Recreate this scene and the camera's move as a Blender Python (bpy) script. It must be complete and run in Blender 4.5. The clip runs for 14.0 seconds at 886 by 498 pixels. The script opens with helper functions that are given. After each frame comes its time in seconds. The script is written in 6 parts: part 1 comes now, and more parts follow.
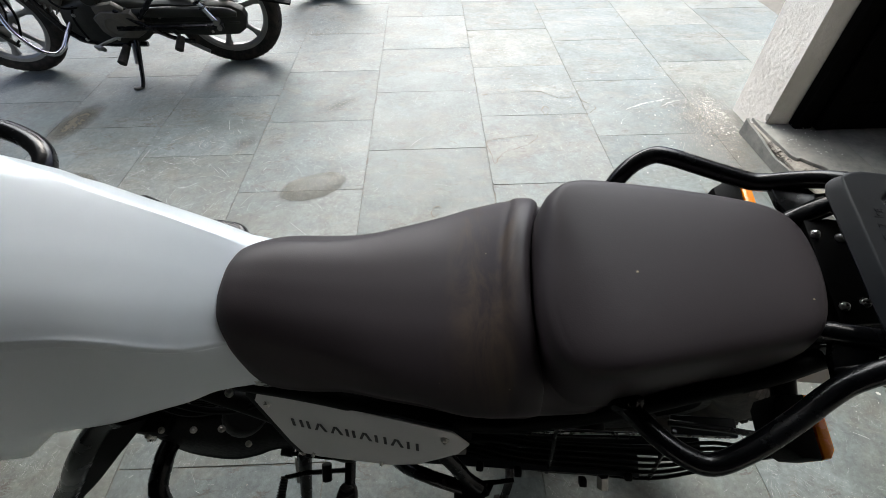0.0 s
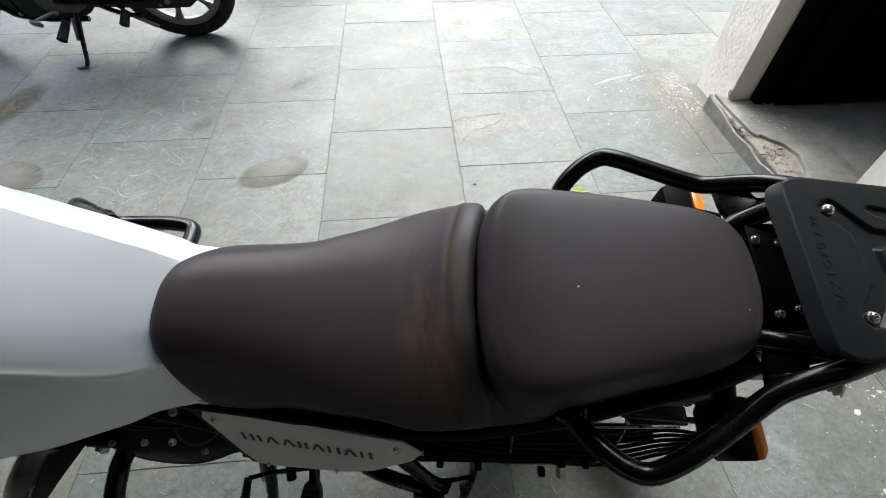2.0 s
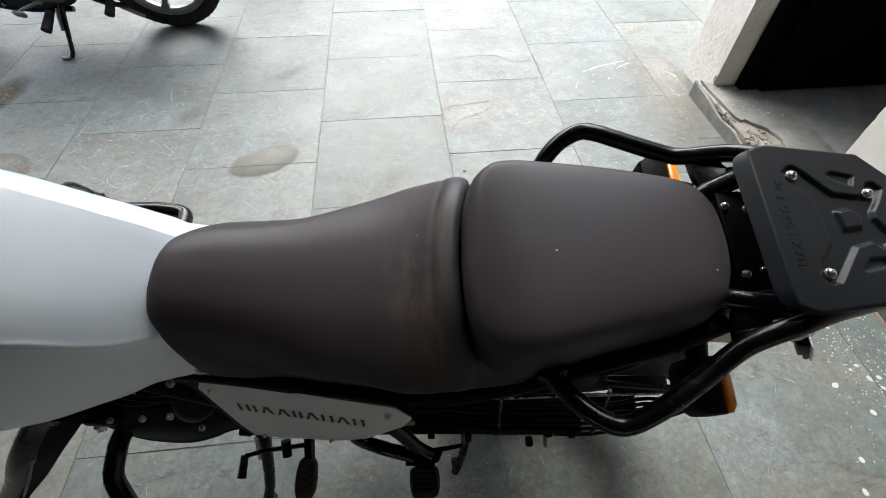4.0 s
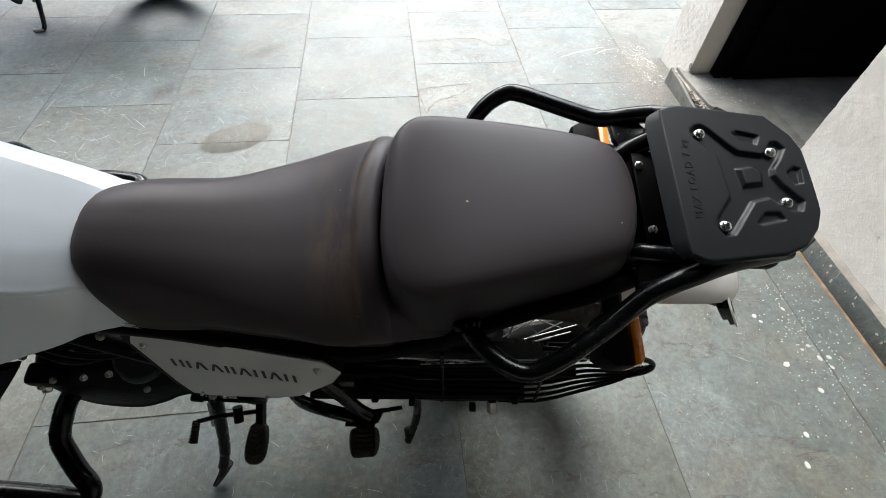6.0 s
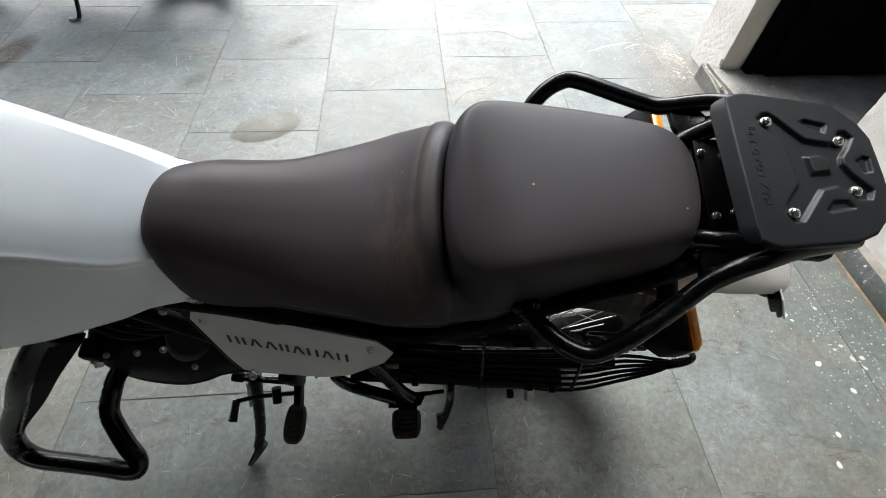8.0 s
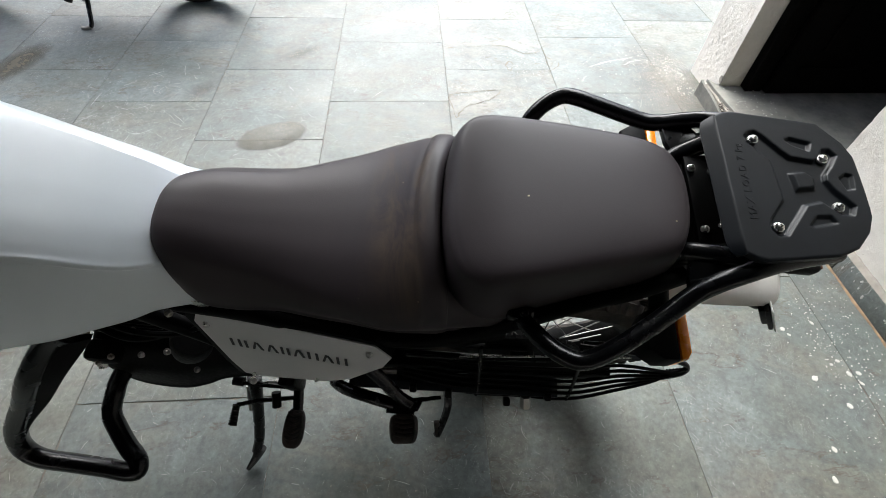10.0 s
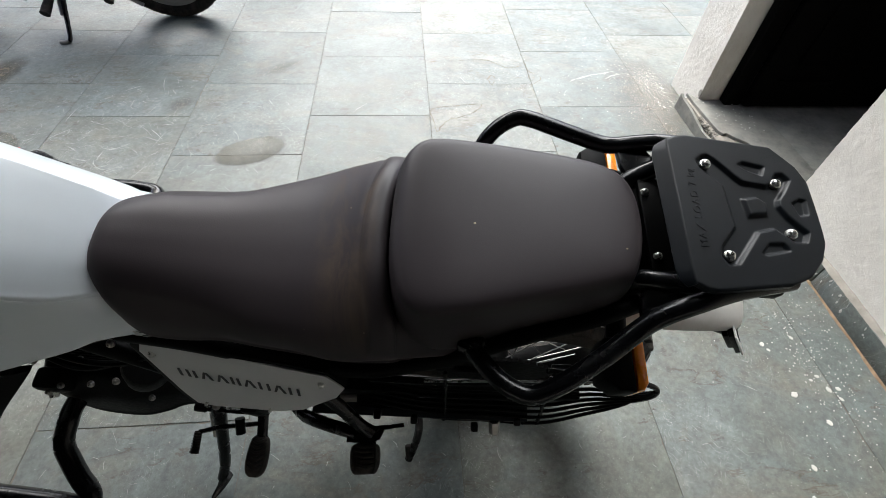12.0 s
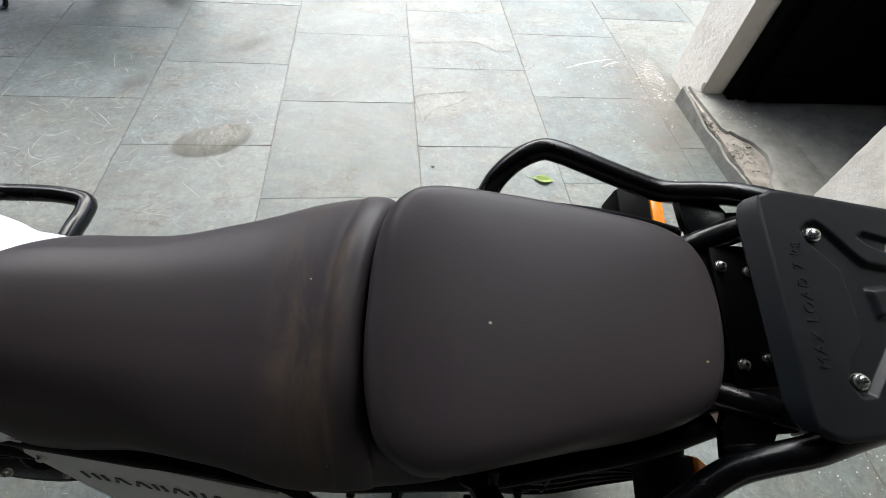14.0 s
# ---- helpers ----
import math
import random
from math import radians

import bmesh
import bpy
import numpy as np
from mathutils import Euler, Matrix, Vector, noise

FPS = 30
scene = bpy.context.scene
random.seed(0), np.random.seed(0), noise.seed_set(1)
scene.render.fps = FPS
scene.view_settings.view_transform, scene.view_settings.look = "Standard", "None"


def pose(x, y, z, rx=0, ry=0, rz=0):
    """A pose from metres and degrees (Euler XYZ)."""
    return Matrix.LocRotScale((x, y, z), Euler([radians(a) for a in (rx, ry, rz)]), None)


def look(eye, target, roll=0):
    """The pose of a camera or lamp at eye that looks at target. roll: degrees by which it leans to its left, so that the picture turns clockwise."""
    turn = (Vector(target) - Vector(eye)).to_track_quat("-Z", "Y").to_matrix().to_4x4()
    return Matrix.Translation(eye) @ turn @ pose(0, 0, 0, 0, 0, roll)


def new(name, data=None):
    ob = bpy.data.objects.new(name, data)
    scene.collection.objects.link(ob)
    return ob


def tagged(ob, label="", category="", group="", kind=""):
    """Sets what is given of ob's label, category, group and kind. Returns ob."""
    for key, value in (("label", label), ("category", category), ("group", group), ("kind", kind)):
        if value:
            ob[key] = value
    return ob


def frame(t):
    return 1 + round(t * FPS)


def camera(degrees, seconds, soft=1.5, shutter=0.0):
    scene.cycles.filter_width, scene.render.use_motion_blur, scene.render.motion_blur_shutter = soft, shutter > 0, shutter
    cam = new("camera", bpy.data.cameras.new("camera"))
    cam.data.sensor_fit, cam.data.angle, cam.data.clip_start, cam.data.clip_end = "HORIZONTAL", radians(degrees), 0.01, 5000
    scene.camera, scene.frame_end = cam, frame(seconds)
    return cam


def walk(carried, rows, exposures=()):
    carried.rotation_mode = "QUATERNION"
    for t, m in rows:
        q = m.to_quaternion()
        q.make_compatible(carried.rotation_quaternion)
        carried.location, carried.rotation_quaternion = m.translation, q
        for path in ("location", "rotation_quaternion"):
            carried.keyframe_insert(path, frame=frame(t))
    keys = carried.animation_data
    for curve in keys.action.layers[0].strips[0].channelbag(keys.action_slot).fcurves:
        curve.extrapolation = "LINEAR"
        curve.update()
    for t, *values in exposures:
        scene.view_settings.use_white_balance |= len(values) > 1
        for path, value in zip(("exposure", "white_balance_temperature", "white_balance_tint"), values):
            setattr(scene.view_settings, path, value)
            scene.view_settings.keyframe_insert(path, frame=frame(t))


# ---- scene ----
cam = camera(88.1, 14.0, 0.75)
PATH = [
    (0, (0.302, -1.503, 1.204), (0.325, -0.124, -0.244), -1.2),
    (0.5, (0.305, -1.463, 1.195), (0.35, -0.117, -0.285), -0.9),
    (1, (0.313, -1.457, 1.197), (0.378, -0.14, -0.307), -0.5),
    (1.5, (0.314, -1.452, 1.202), (0.396, -0.145, -0.31), -0.3),
    (2, (0.341, -1.463, 1.221), (0.46, -0.176, -0.306), 0.5),
    (2.5, (0.344, -1.477, 1.225), (0.471, -0.198, -0.307), 0.5),
    (5, (0.353, -1.516, 1.212), (0.524, -0.275, -0.347), 1.8),
    (5.5, (0.396, -1.532, 1.206), (0.577, -0.3, -0.359), 2.6),
    (6, (0.422, -1.543, 1.204), (0.603, -0.317, -0.367), 3.1),
    (6.5, (0.397, -1.554, 1.205), (0.549, -0.333, -0.372), 3.1),
    (7, (0.373, -1.552, 1.203), (0.51, -0.337, -0.38), 3.0),
    (7.5, (0.364, -1.549, 1.199), (0.497, -0.335, -0.384), 2.8),
    (8, (0.365, -1.556, 1.2), (0.496, -0.34, -0.383), 2.6),
    (10.5, (0.368, -1.573, 1.215), (0.495, -0.309, -0.329), 3.3),
    (11, (0.372, -1.577, 1.216), (0.51, -0.3, -0.317), 3.5),
    (11.5, (0.405, -1.573, 1.218), (0.556, -0.291, -0.309), 3.6),
    (12, (0.421, -1.545, 1.213), (0.576, -0.262, -0.314), 3.7),
    (12.5, (0.431, -1.484, 1.194), (0.591, -0.208, -0.338), 4.0),
    (13, (0.433, -1.436, 1.179), (0.612, -0.182, -0.368), 5.1),
    (13.5, (0.427, -1.397, 1.165), (0.636, -0.168, -0.399), 6.5),
    (14, (0.421, -1.374, 1.154), (0.658, -0.169, -0.424), 7.7),
]
walk(cam, [(t, look(eye, target, roll)) for t, eye, target, roll in PATH],
     [(0, 2.26), (2, 2.37), (5, 2.44), (7.5, 2.56), (11, 2.48), (12.5, 2.38), (14, 2.4)])

# ---------- light ----------
world = bpy.data.worlds.new("sky")
scene.world = world
world.use_nodes = True
wt = world.node_tree
sky = wt.nodes.new("ShaderNodeTexSky")
sky.sky_type = "NISHITA"
sky.sun_disc = False
sky.sun_elevation, sky.sun_rotation = radians(50), radians(-10)
sky.air_density, sky.dust_density = 0.55, 4.0
wt.nodes["Background"].inputs["Strength"].default_value = 0.105
wt.links.new(sky.outputs[0], wt.nodes["Background"].inputs["Color"])
sun = new("sun", bpy.data.lights.new("sun", "SUN"))
sun.data.energy, sun.data.angle, sun.data.color = 1.70, radians(65), (0.92, 1.0, 1.0)
sun.matrix_world = look((-1.2, 7.0, 8.6), (0, 0, 0))
scene.view_settings.exposure = 2.25


# ---------- materials ----------
def material(name, colour, rough=0.5, metal=0.0, coat=0.0, gloss=0.5):
    """A node material: returns it with its nodes, its links and its principled shader."""
    m = bpy.data.materials.new(name)
    m.use_nodes = True
    p = m.node_tree.nodes["Principled BSDF"]
    p.inputs["Base Color"].default_value = (*colour, 1)
    p.inputs["Roughness"].default_value = rough
    p.inputs["Metallic"].default_value = metal
    p.inputs["Coat Weight"].default_value = coat
    p.inputs["Coat Roughness"].default_value = 0.08
    p.inputs["Specular IOR Level"].default_value = gloss
    return m, m.node_tree.nodes, m.node_tree.links, p


def texco(N, L, out="Object", scale=(1, 1, 1)):
    c, mp = N.new("ShaderNodeTexCoord"), N.new("ShaderNodeMapping")
    mp.inputs["Scale"].default_value = scale
    L.new(c.outputs[out], mp.inputs["Vector"])
    return mp.outputs[0]


def noise_tex(N, L, vec, scale, detail=6, rough=0.6, distortion=0.0):
    n = N.new("ShaderNodeTexNoise")
    n.inputs["Scale"].default_value, n.inputs["Detail"].default_value = scale, detail
    n.inputs["Roughness"].default_value, n.inputs["Distortion"].default_value = rough, distortion
    L.new(vec, n.inputs["Vector"])
    return n.outputs[0]


def ramp(N, L, fac, *stops):
    r = N.new("ShaderNodeValToRGB")
    while len(r.color_ramp.elements) < len(stops):
        r.color_ramp.elements.new(0.5)
    for e, (at, c) in zip(r.color_ramp.elements, stops):
        e.position, e.color = at, (*c, 1) if isinstance(c, tuple) else (c, c, c, 1)
    L.new(fac, r.inputs[0])
    return r.outputs[0]


def mix(N, L, fac, a, b, how="MIX"):
    x = N.new("ShaderNodeMix")
    x.data_type, x.blend_type = "RGBA", how
    for sock, v in ((x.inputs[0], fac), (x.inputs[6], a), (x.inputs[7], b)):
        if isinstance(v, (int, float)):
            sock.default_value = v
        elif isinstance(v, tuple):
            sock.default_value = (*v, 1)
        else:
            L.new(v, sock)
    return x.outputs[2]


def math_node(N, L, op, a, b=0.0):
    x = N.new("ShaderNodeMath")
    x.operation = op
    for sock, v in ((x.inputs[0], a), (x.inputs[1], b)):
        if isinstance(v, (int, float)):
            sock.default_value = v
        else:
            L.new(v, sock)
    return x.outputs[0]


def bump(N, L, p, height, strength=0.2, distance=0.01):
    b = N.new("ShaderNodeBump")
    b.inputs["Strength"].default_value, b.inputs["Distance"].default_value = strength, distance
    L.new(height, b.inputs["Height"])
    L.new(b.outputs[0], p.inputs["Normal"])
    return b


def worn(name, colour, rough=0.5, metal=0.0, coat=0.0, vary=0.25, grain=120, relief=0.05, blotch=9, dust=0.0, dust_colour=(0.3, 0.26, 0.2), gloss=0.5, spread=0.09):
    """A surface whose colour and gloss vary at two scales, with a fine relief and an optional film of dust."""
    m, N, L, p = material(name, colour, rough, metal, coat, gloss)
    v = texco(N, L)
    big, fine = noise_tex(N, L, v, blotch, 5), noise_tex(N, L, v, grain, 4)
    low, high = tuple(c * (1 - vary) for c in colour), tuple(min(1, c * (1 + vary)) for c in colour)
    c = ramp(N, L, big, (0.3, low), (0.7, high))
    if dust:
        c = mix(N, L, math_node(N, L, "MULTIPLY", ramp(N, L, noise_tex(N, L, v, blotch * 2.3, 8, 0.7), (0.42, 0.0), (0.75, 1.0)), dust), c, dust_colour)
    L.new(c, p.inputs["Base Color"])
    L.new(ramp(N, L, fine, (0.3, max(0.02, rough - spread)), (0.7, min(1, rough + spread))), p.inputs["Roughness"])
    if relief:
        bump(N, L, p, fine, relief, 0.002)
    return m


def stone_material():
    m, N, L, p = material("slate_stone", (0.25, 0.28, 0.27), 0.45)
    v = texco(N, L)
    info = N.new("ShaderNodeObjectInfo")
    shift = N.new("ShaderNodeVectorMath")
    shift.operation = "SCALE"
    shift.inputs[0].default_value = (37.0, 19.0, 5.0)
    L.new(info.outputs["Random"], shift.inputs["Scale"])
    add = N.new("ShaderNodeVectorMath")
    L.new(v, add.inputs[0]), L.new(shift.outputs[0], add.inputs[1])
    w = add.outputs[0]
    cloud = noise_tex(N, L, w, 2.6, 8, 0.62, 0.4)
    c = ramp(N, L, cloud, (0.3, (0.068, 0.077, 0.071)), (0.5, (0.095, 0.105, 0.100)), (0.72, (0.133, 0.142, 0.137)))
    tone = ramp(N, L, info.outputs["Random"], (0.0, (0.74, 0.81, 0.80)), (0.3, (0.88, 0.96, 0.96)), (0.65, (0.97, 1.02, 1.02)), (0.85, (1.06, 1.06, 1.0)), (1.0, (1.20, 1.17, 1.08)))
    c = mix(N, L, 1.0, c, tone, "MULTIPLY")
    # hand-sized clouds: bluish where the face is fresh, olive where it has weathered
    c = mix(N, L, ramp(N, L, noise_tex(N, L, w, 5, 7, 0.7, 0.5), (0.45, 0.0), (0.66, 0.55)), c, (0.122, 0.142, 0.146))
    c = mix(N, L, ramp(N, L, noise_tex(N, L, w, 4, 8, 0.7, 0.9), (0.47, 0.0), (0.66, 0.55)), c, (0.094, 0.090, 0.073))
    # ledges where a layer of the stone has split off: thin brown broken lines
    for turn, seed in ((0.3, 0.0), (1.4, 5.0)):
        mp = N.new("ShaderNodeMapping")
        mp.inputs["Rotation"].default_value = (0, 0, turn)
        mp.inputs["Location"].default_value = (seed, seed, 0)
        mp.inputs["Scale"].default_value = (1.0, 2.6, 1.0)
        L.new(w, mp.inputs["Vector"])
        n = noise_tex(N, L, mp.outputs[0], 2.4, 7, 0.62, 0.3)
        edge = ramp(N, L, n, (0.560, 0.0), (0.566, 1.0), (0.570, 1.0), (0.584, 0.0))
        edge = math_node(N, L, "MULTIPLY", edge, ramp(N, L, noise_tex(N, L, w, 6.5, 4), (0.48, 0.0), (0.57, 0.85)))
        c = mix(N, L, edge, c, (0.068, 0.060, 0.046))
        step = ramp(N, L, n, (0.570, 0.0), (0.62, 0.25), (0.75, 0.0))
        c = mix(N, L, step, c, (0.150, 0.138, 0.112))
    # brown layered iron stains
    layer = noise_tex(N, L, w, 3.4, 3, 0.45, 1.6)
    rust = math_node(N, L, "MULTIPLY", ramp(N, L, layer, (0.6, 0.0), (0.70, 1.0)), ramp(N, L, noise_tex(N, L, w, 9, 6), (0.35, 0.1), (0.65, 0.7)))
    c = mix(N, L, math_node(N, L, "MULTIPLY", rust, 0.42), c, (0.148, 0.122, 0.085))
    # grain, pale specks and dark pits
    c = mix(N, L, 1.0, c, ramp(N, L, noise_tex(N, L, w, 70, 8, 0.8), (0.3, 0.66), (0.5, 1.0), (0.7, 1.34)), "MULTIPLY")
    c = mix(N, L, 1.0, c, ramp(N, L, noise_tex(N, L, w, 20, 5, 0.7, 0.4), (0.3, 0.80), (0.5, 1.0), (0.7, 1.20)), "MULTIPLY")
    speck = noise_tex(N, L, w, 170, 2, 0.5)
    c = mix(N, L, ramp(N, L, speck, (0.68, 0.0), (0.74, 0.35)), c, (0.34, 0.35, 0.33))
    c = mix(N, L, ramp(N, L, noise_tex(N, L, w, 38, 3, 0.6), (0.25, 0.85), (0.285, 0.0)), c, (0.045, 0.041, 0.034))
    # pale scratches: short strokes in several directions, denser in patches
    bend = N.new("ShaderNodeTexNoise")
    bend.inputs["Scale"].default_value, bend.inputs["Detail"].default_value = 7, 2
    L.new(w, bend.inputs["Vector"])
    bent = N.new("ShaderNodeVectorMath")
    bent.operation = "MULTIPLY_ADD"
    L.new(bend.outputs["Color"], bent.inputs[0])
    bent.inputs[1].default_value = (0.06, 0.06, 0)
    L.new(w, bent.inputs[2])
    total = None
    for turn, long, thin, reach, share in ((0.4, 8, 300, 0.40, 0.966), (1.25, 14, 380, 0.40, 0.982), (2.1, 5, 320, 0.36, 0.962), (2.8, 11, 380, 0.40, 0.982), (0.9, 3.4, 330, 0.34, 0.960), (1.7, 2.4, 300, 0.30, 0.966)):
        spin = N.new("ShaderNodeMapping")
        spin.inputs["Rotation"].default_value = (0, 0, turn)
        L.new(bent.outputs[0], spin.inputs["Vector"])
        mp = N.new("ShaderNodeMapping")
        mp.inputs["Scale"].default_value = (long, thin, 1)
        L.new(spin.outputs[0], mp.inputs["Vector"])
        vo = N.new("ShaderNodeTexVoronoi")
        vo.voronoi_dimensions = "2D"
        L.new(mp.outputs[0], vo.inputs["Vector"])
        rc = N.new("ShaderNodeSeparateColor")
        L.new(vo.outputs["Color"], rc.inputs[0])
        line = ramp(N, L, vo.outputs["Distance"], (reach * 0.35, 1.0), (reach, 0.0))
        line = math_node(N, L, "MULTIPLY", math_node(N, L, "MULTIPLY", line, rc.outputs[1]), ramp(N, L, rc.outputs[0], (share, 0.0), (min(0.999, share + 0.004), 1.0)))
        total = line if total is None else math_node(N, L, "MAXIMUM", total, line)
    patch = math_node(N, L, "MULTIPLY", ramp(N, L, noise_tex(N, L, w, 3.0, 4), (0.46, 0.04), (0.58, 1.0)), ramp(N, L, info.outputs["Random"], (0.2, 0.5), (0.5, 1.0)))
    c = mix(N, L, math_node(N, L, "MULTIPLY", math_node(N, L, "MULTIPLY", total, patch), 0.8), c, (0.55, 0.57, 0.55))
    L.new(c, p.inputs["Base Color"])
    L.new(ramp(N, L, noise_tex(N, L, w, 5, 6), (0.3, 0.52), (0.7, 0.68)), p.inputs["Roughness"])
    h = mix(N, L, 0.35, cloud, noise_tex(N, L, w, 45, 6, 0.7))
    bump(N, L, p, h, 0.25, 0.006)
    return m


def plaster_material():
    m, N, L, p = material("limewash", (0.8, 0.78, 0.74), 0.85)
    v = texco(N, L)
    big = noise_tex(N, L, v, 3, 8, 0.65)
    c = ramp(N, L, big, (0.3, (0.56, 0.53, 0.48)), (0.6, (0.72, 0.69, 0.64)))
    pits = noise_tex(N, L, v, 42, 6, 0.6, 0.8)
    c = mix(N, L, ramp(N, L, pits, (0.28, 0.75), (0.33, 0.0)), c, (0.36, 0.30, 0.25))
    c = mix(N, L, ramp(N, L, noise_tex(N, L, v, 7, 5, 0.7, 1.0), (0.6, 0.0), (0.75, 0.5)), c, (0.58, 0.50, 0.42))
    L.new(c, p.inputs["Base Color"])
    bump(N, L, p, mix(N, L, 0.6, pits, noise_tex(N, L, v, 110, 6, 0.8)), 0.7, 0.006)
    return m


def seat_material():
    m, N, L, p = material("seat_vinyl", (0.018, 0.016, 0.017), 0.6, gloss=0.28)
    v = texco(N, L)
    vo = N.new("ShaderNodeTexVoronoi")
    vo.inputs["Scale"].default_value = 620
    L.new(v, vo.inputs["Vector"])
    fine = noise_tex(N, L, v, 260, 3)
    big = noise_tex(N, L, v, 5, 5)
    c = ramp(N, L, big, (0.3, (0.0275, 0.0222, 0.0250)), (0.7, (0.0328, 0.0266, 0.0298)))
    # dried mud wiped across the back of the front cushion, and thin dust elsewhere
    sep = N.new("ShaderNodeSeparateXYZ")
    L.new(v, sep.inputs[0])
    band = math_node(N, L, "MULTIPLY", ramp(N, L, math_node(N, L, "ADD", sep.outputs[0], 0.5), (0.31, 0.0), (0.35, 1.0), (0.388, 0.9), (0.402, 0.0)), ramp(N, L, noise_tex(N, L, texco(N, L, scale=(3.2, 1, 1)), 9, 6, 0.65, 1.2), (0.4, 0.0), (0.62, 1.0)))
    band = math_node(N, L, "MULTIPLY", band, ramp(N, L, sep.outputs[2], (0.785, 0.0), (0.83, 1.0)))
    c = mix(N, L, math_node(N, L, "MULTIPLY", band, 0.70), c, (0.092, 0.066, 0.047))
    c = mix(N, L, ramp(N, L, noise_tex(N, L, v, 3.3, 7, 0.7, 0.8), (0.5, 0.0), (0.8, 0.10)), c, (0.08, 0.070, 0.064))
    spots = N.new("ShaderNodeTexVoronoi")
    spots.inputs["Scale"].default_value = 55
    L.new(v, spots.inputs["Vector"])
    rnd = N.new("ShaderNodeSeparateColor")
    L.new(spots.outputs["Color"], rnd.inputs[0])
    sp = math_node(N, L, "MULTIPLY", ramp(N, L, spots.outputs["Distance"], (0.035, 1.0), (0.06, 0.0)), ramp(N, L, rnd.outputs[0], (0.93, 0.0), (0.95, 1.0)))
    c = mix(N, L, math_node(N, L, "MULTIPLY", sp, 0.5), c, (0.3, 0.25, 0.18))
    L.new(c, p.inputs["Base Color"])
    L.new(mix(N, L, band, ramp(N, L, big, (0.3, 0.46), (0.7, 0.55)), (0.68, 0.68, 0.68)), p.inputs["Roughness"])
    bump(N, L, p, mix(N, L, 0.4, vo.outputs["Distance"], fine), 0.07, 0.0010)
    return m


def film(name, rim, middle, cover, soft=0.35, core=(0, 0, 0), wide=(0.26, 0.66)):
    """A thin dried film on the stone: one tone at its rim, another in its middle, thinning out at the edge."""
    m, N, L, p = material(name, rim, 0.8)
    v = texco(N, L)
    ln = N.new("ShaderNodeVectorMath")
    ln.operation = "LENGTH"
    L.new(v, ln.inputs[0])
    geo = N.new("ShaderNodeNewGeometry")
    r = math_node(N, L, "ADD", ln.outputs["Value"], math_node(N, L, "MULTIPLY", math_node(N, L, "SUBTRACT", noise_tex(N, L, geo.outputs["Position"], 9, 4, 0.5), 0.5), 0.16))
    grain = ramp(N, L, noise_tex(N, L, geo.outputs["Position"], 60, 6, 0.7), (0.3, 0.88), (0.7, 1.12))
    off = N.new("ShaderNodeVectorMath")
    off.operation = "DISTANCE"
    L.new(v, off.inputs[0])
    off.inputs[1].default_value = core
    r2 = math_node(N, L, "ADD", off.outputs["Value"], math_node(N, L, "MULTIPLY", math_node(N, L, "SUBTRACT", noise_tex(N, L, geo.outputs["Position"], 14, 4, 0.6), 0.5), 0.5))
    L.new(mix(N, L, 1.0, ramp(N, L, r2, (wide[0], middle), (wide[1], rim)), grain, "MULTIPLY"), p.inputs["Base Color"])
    body = ramp(N, L, r, (max(0.05, 0.98 - soft), 1.0), (1.0, 0.0))
    L.new(math_node(N, L, "MULTIPLY", math_node(N, L, "MULTIPLY", body, ramp(N, L, noise_tex(N, L, geo.outputs["Position"], 30, 6), (0.3, 0.75), (0.6, 1.0))), cover), p.inputs["Alpha"])
    return m


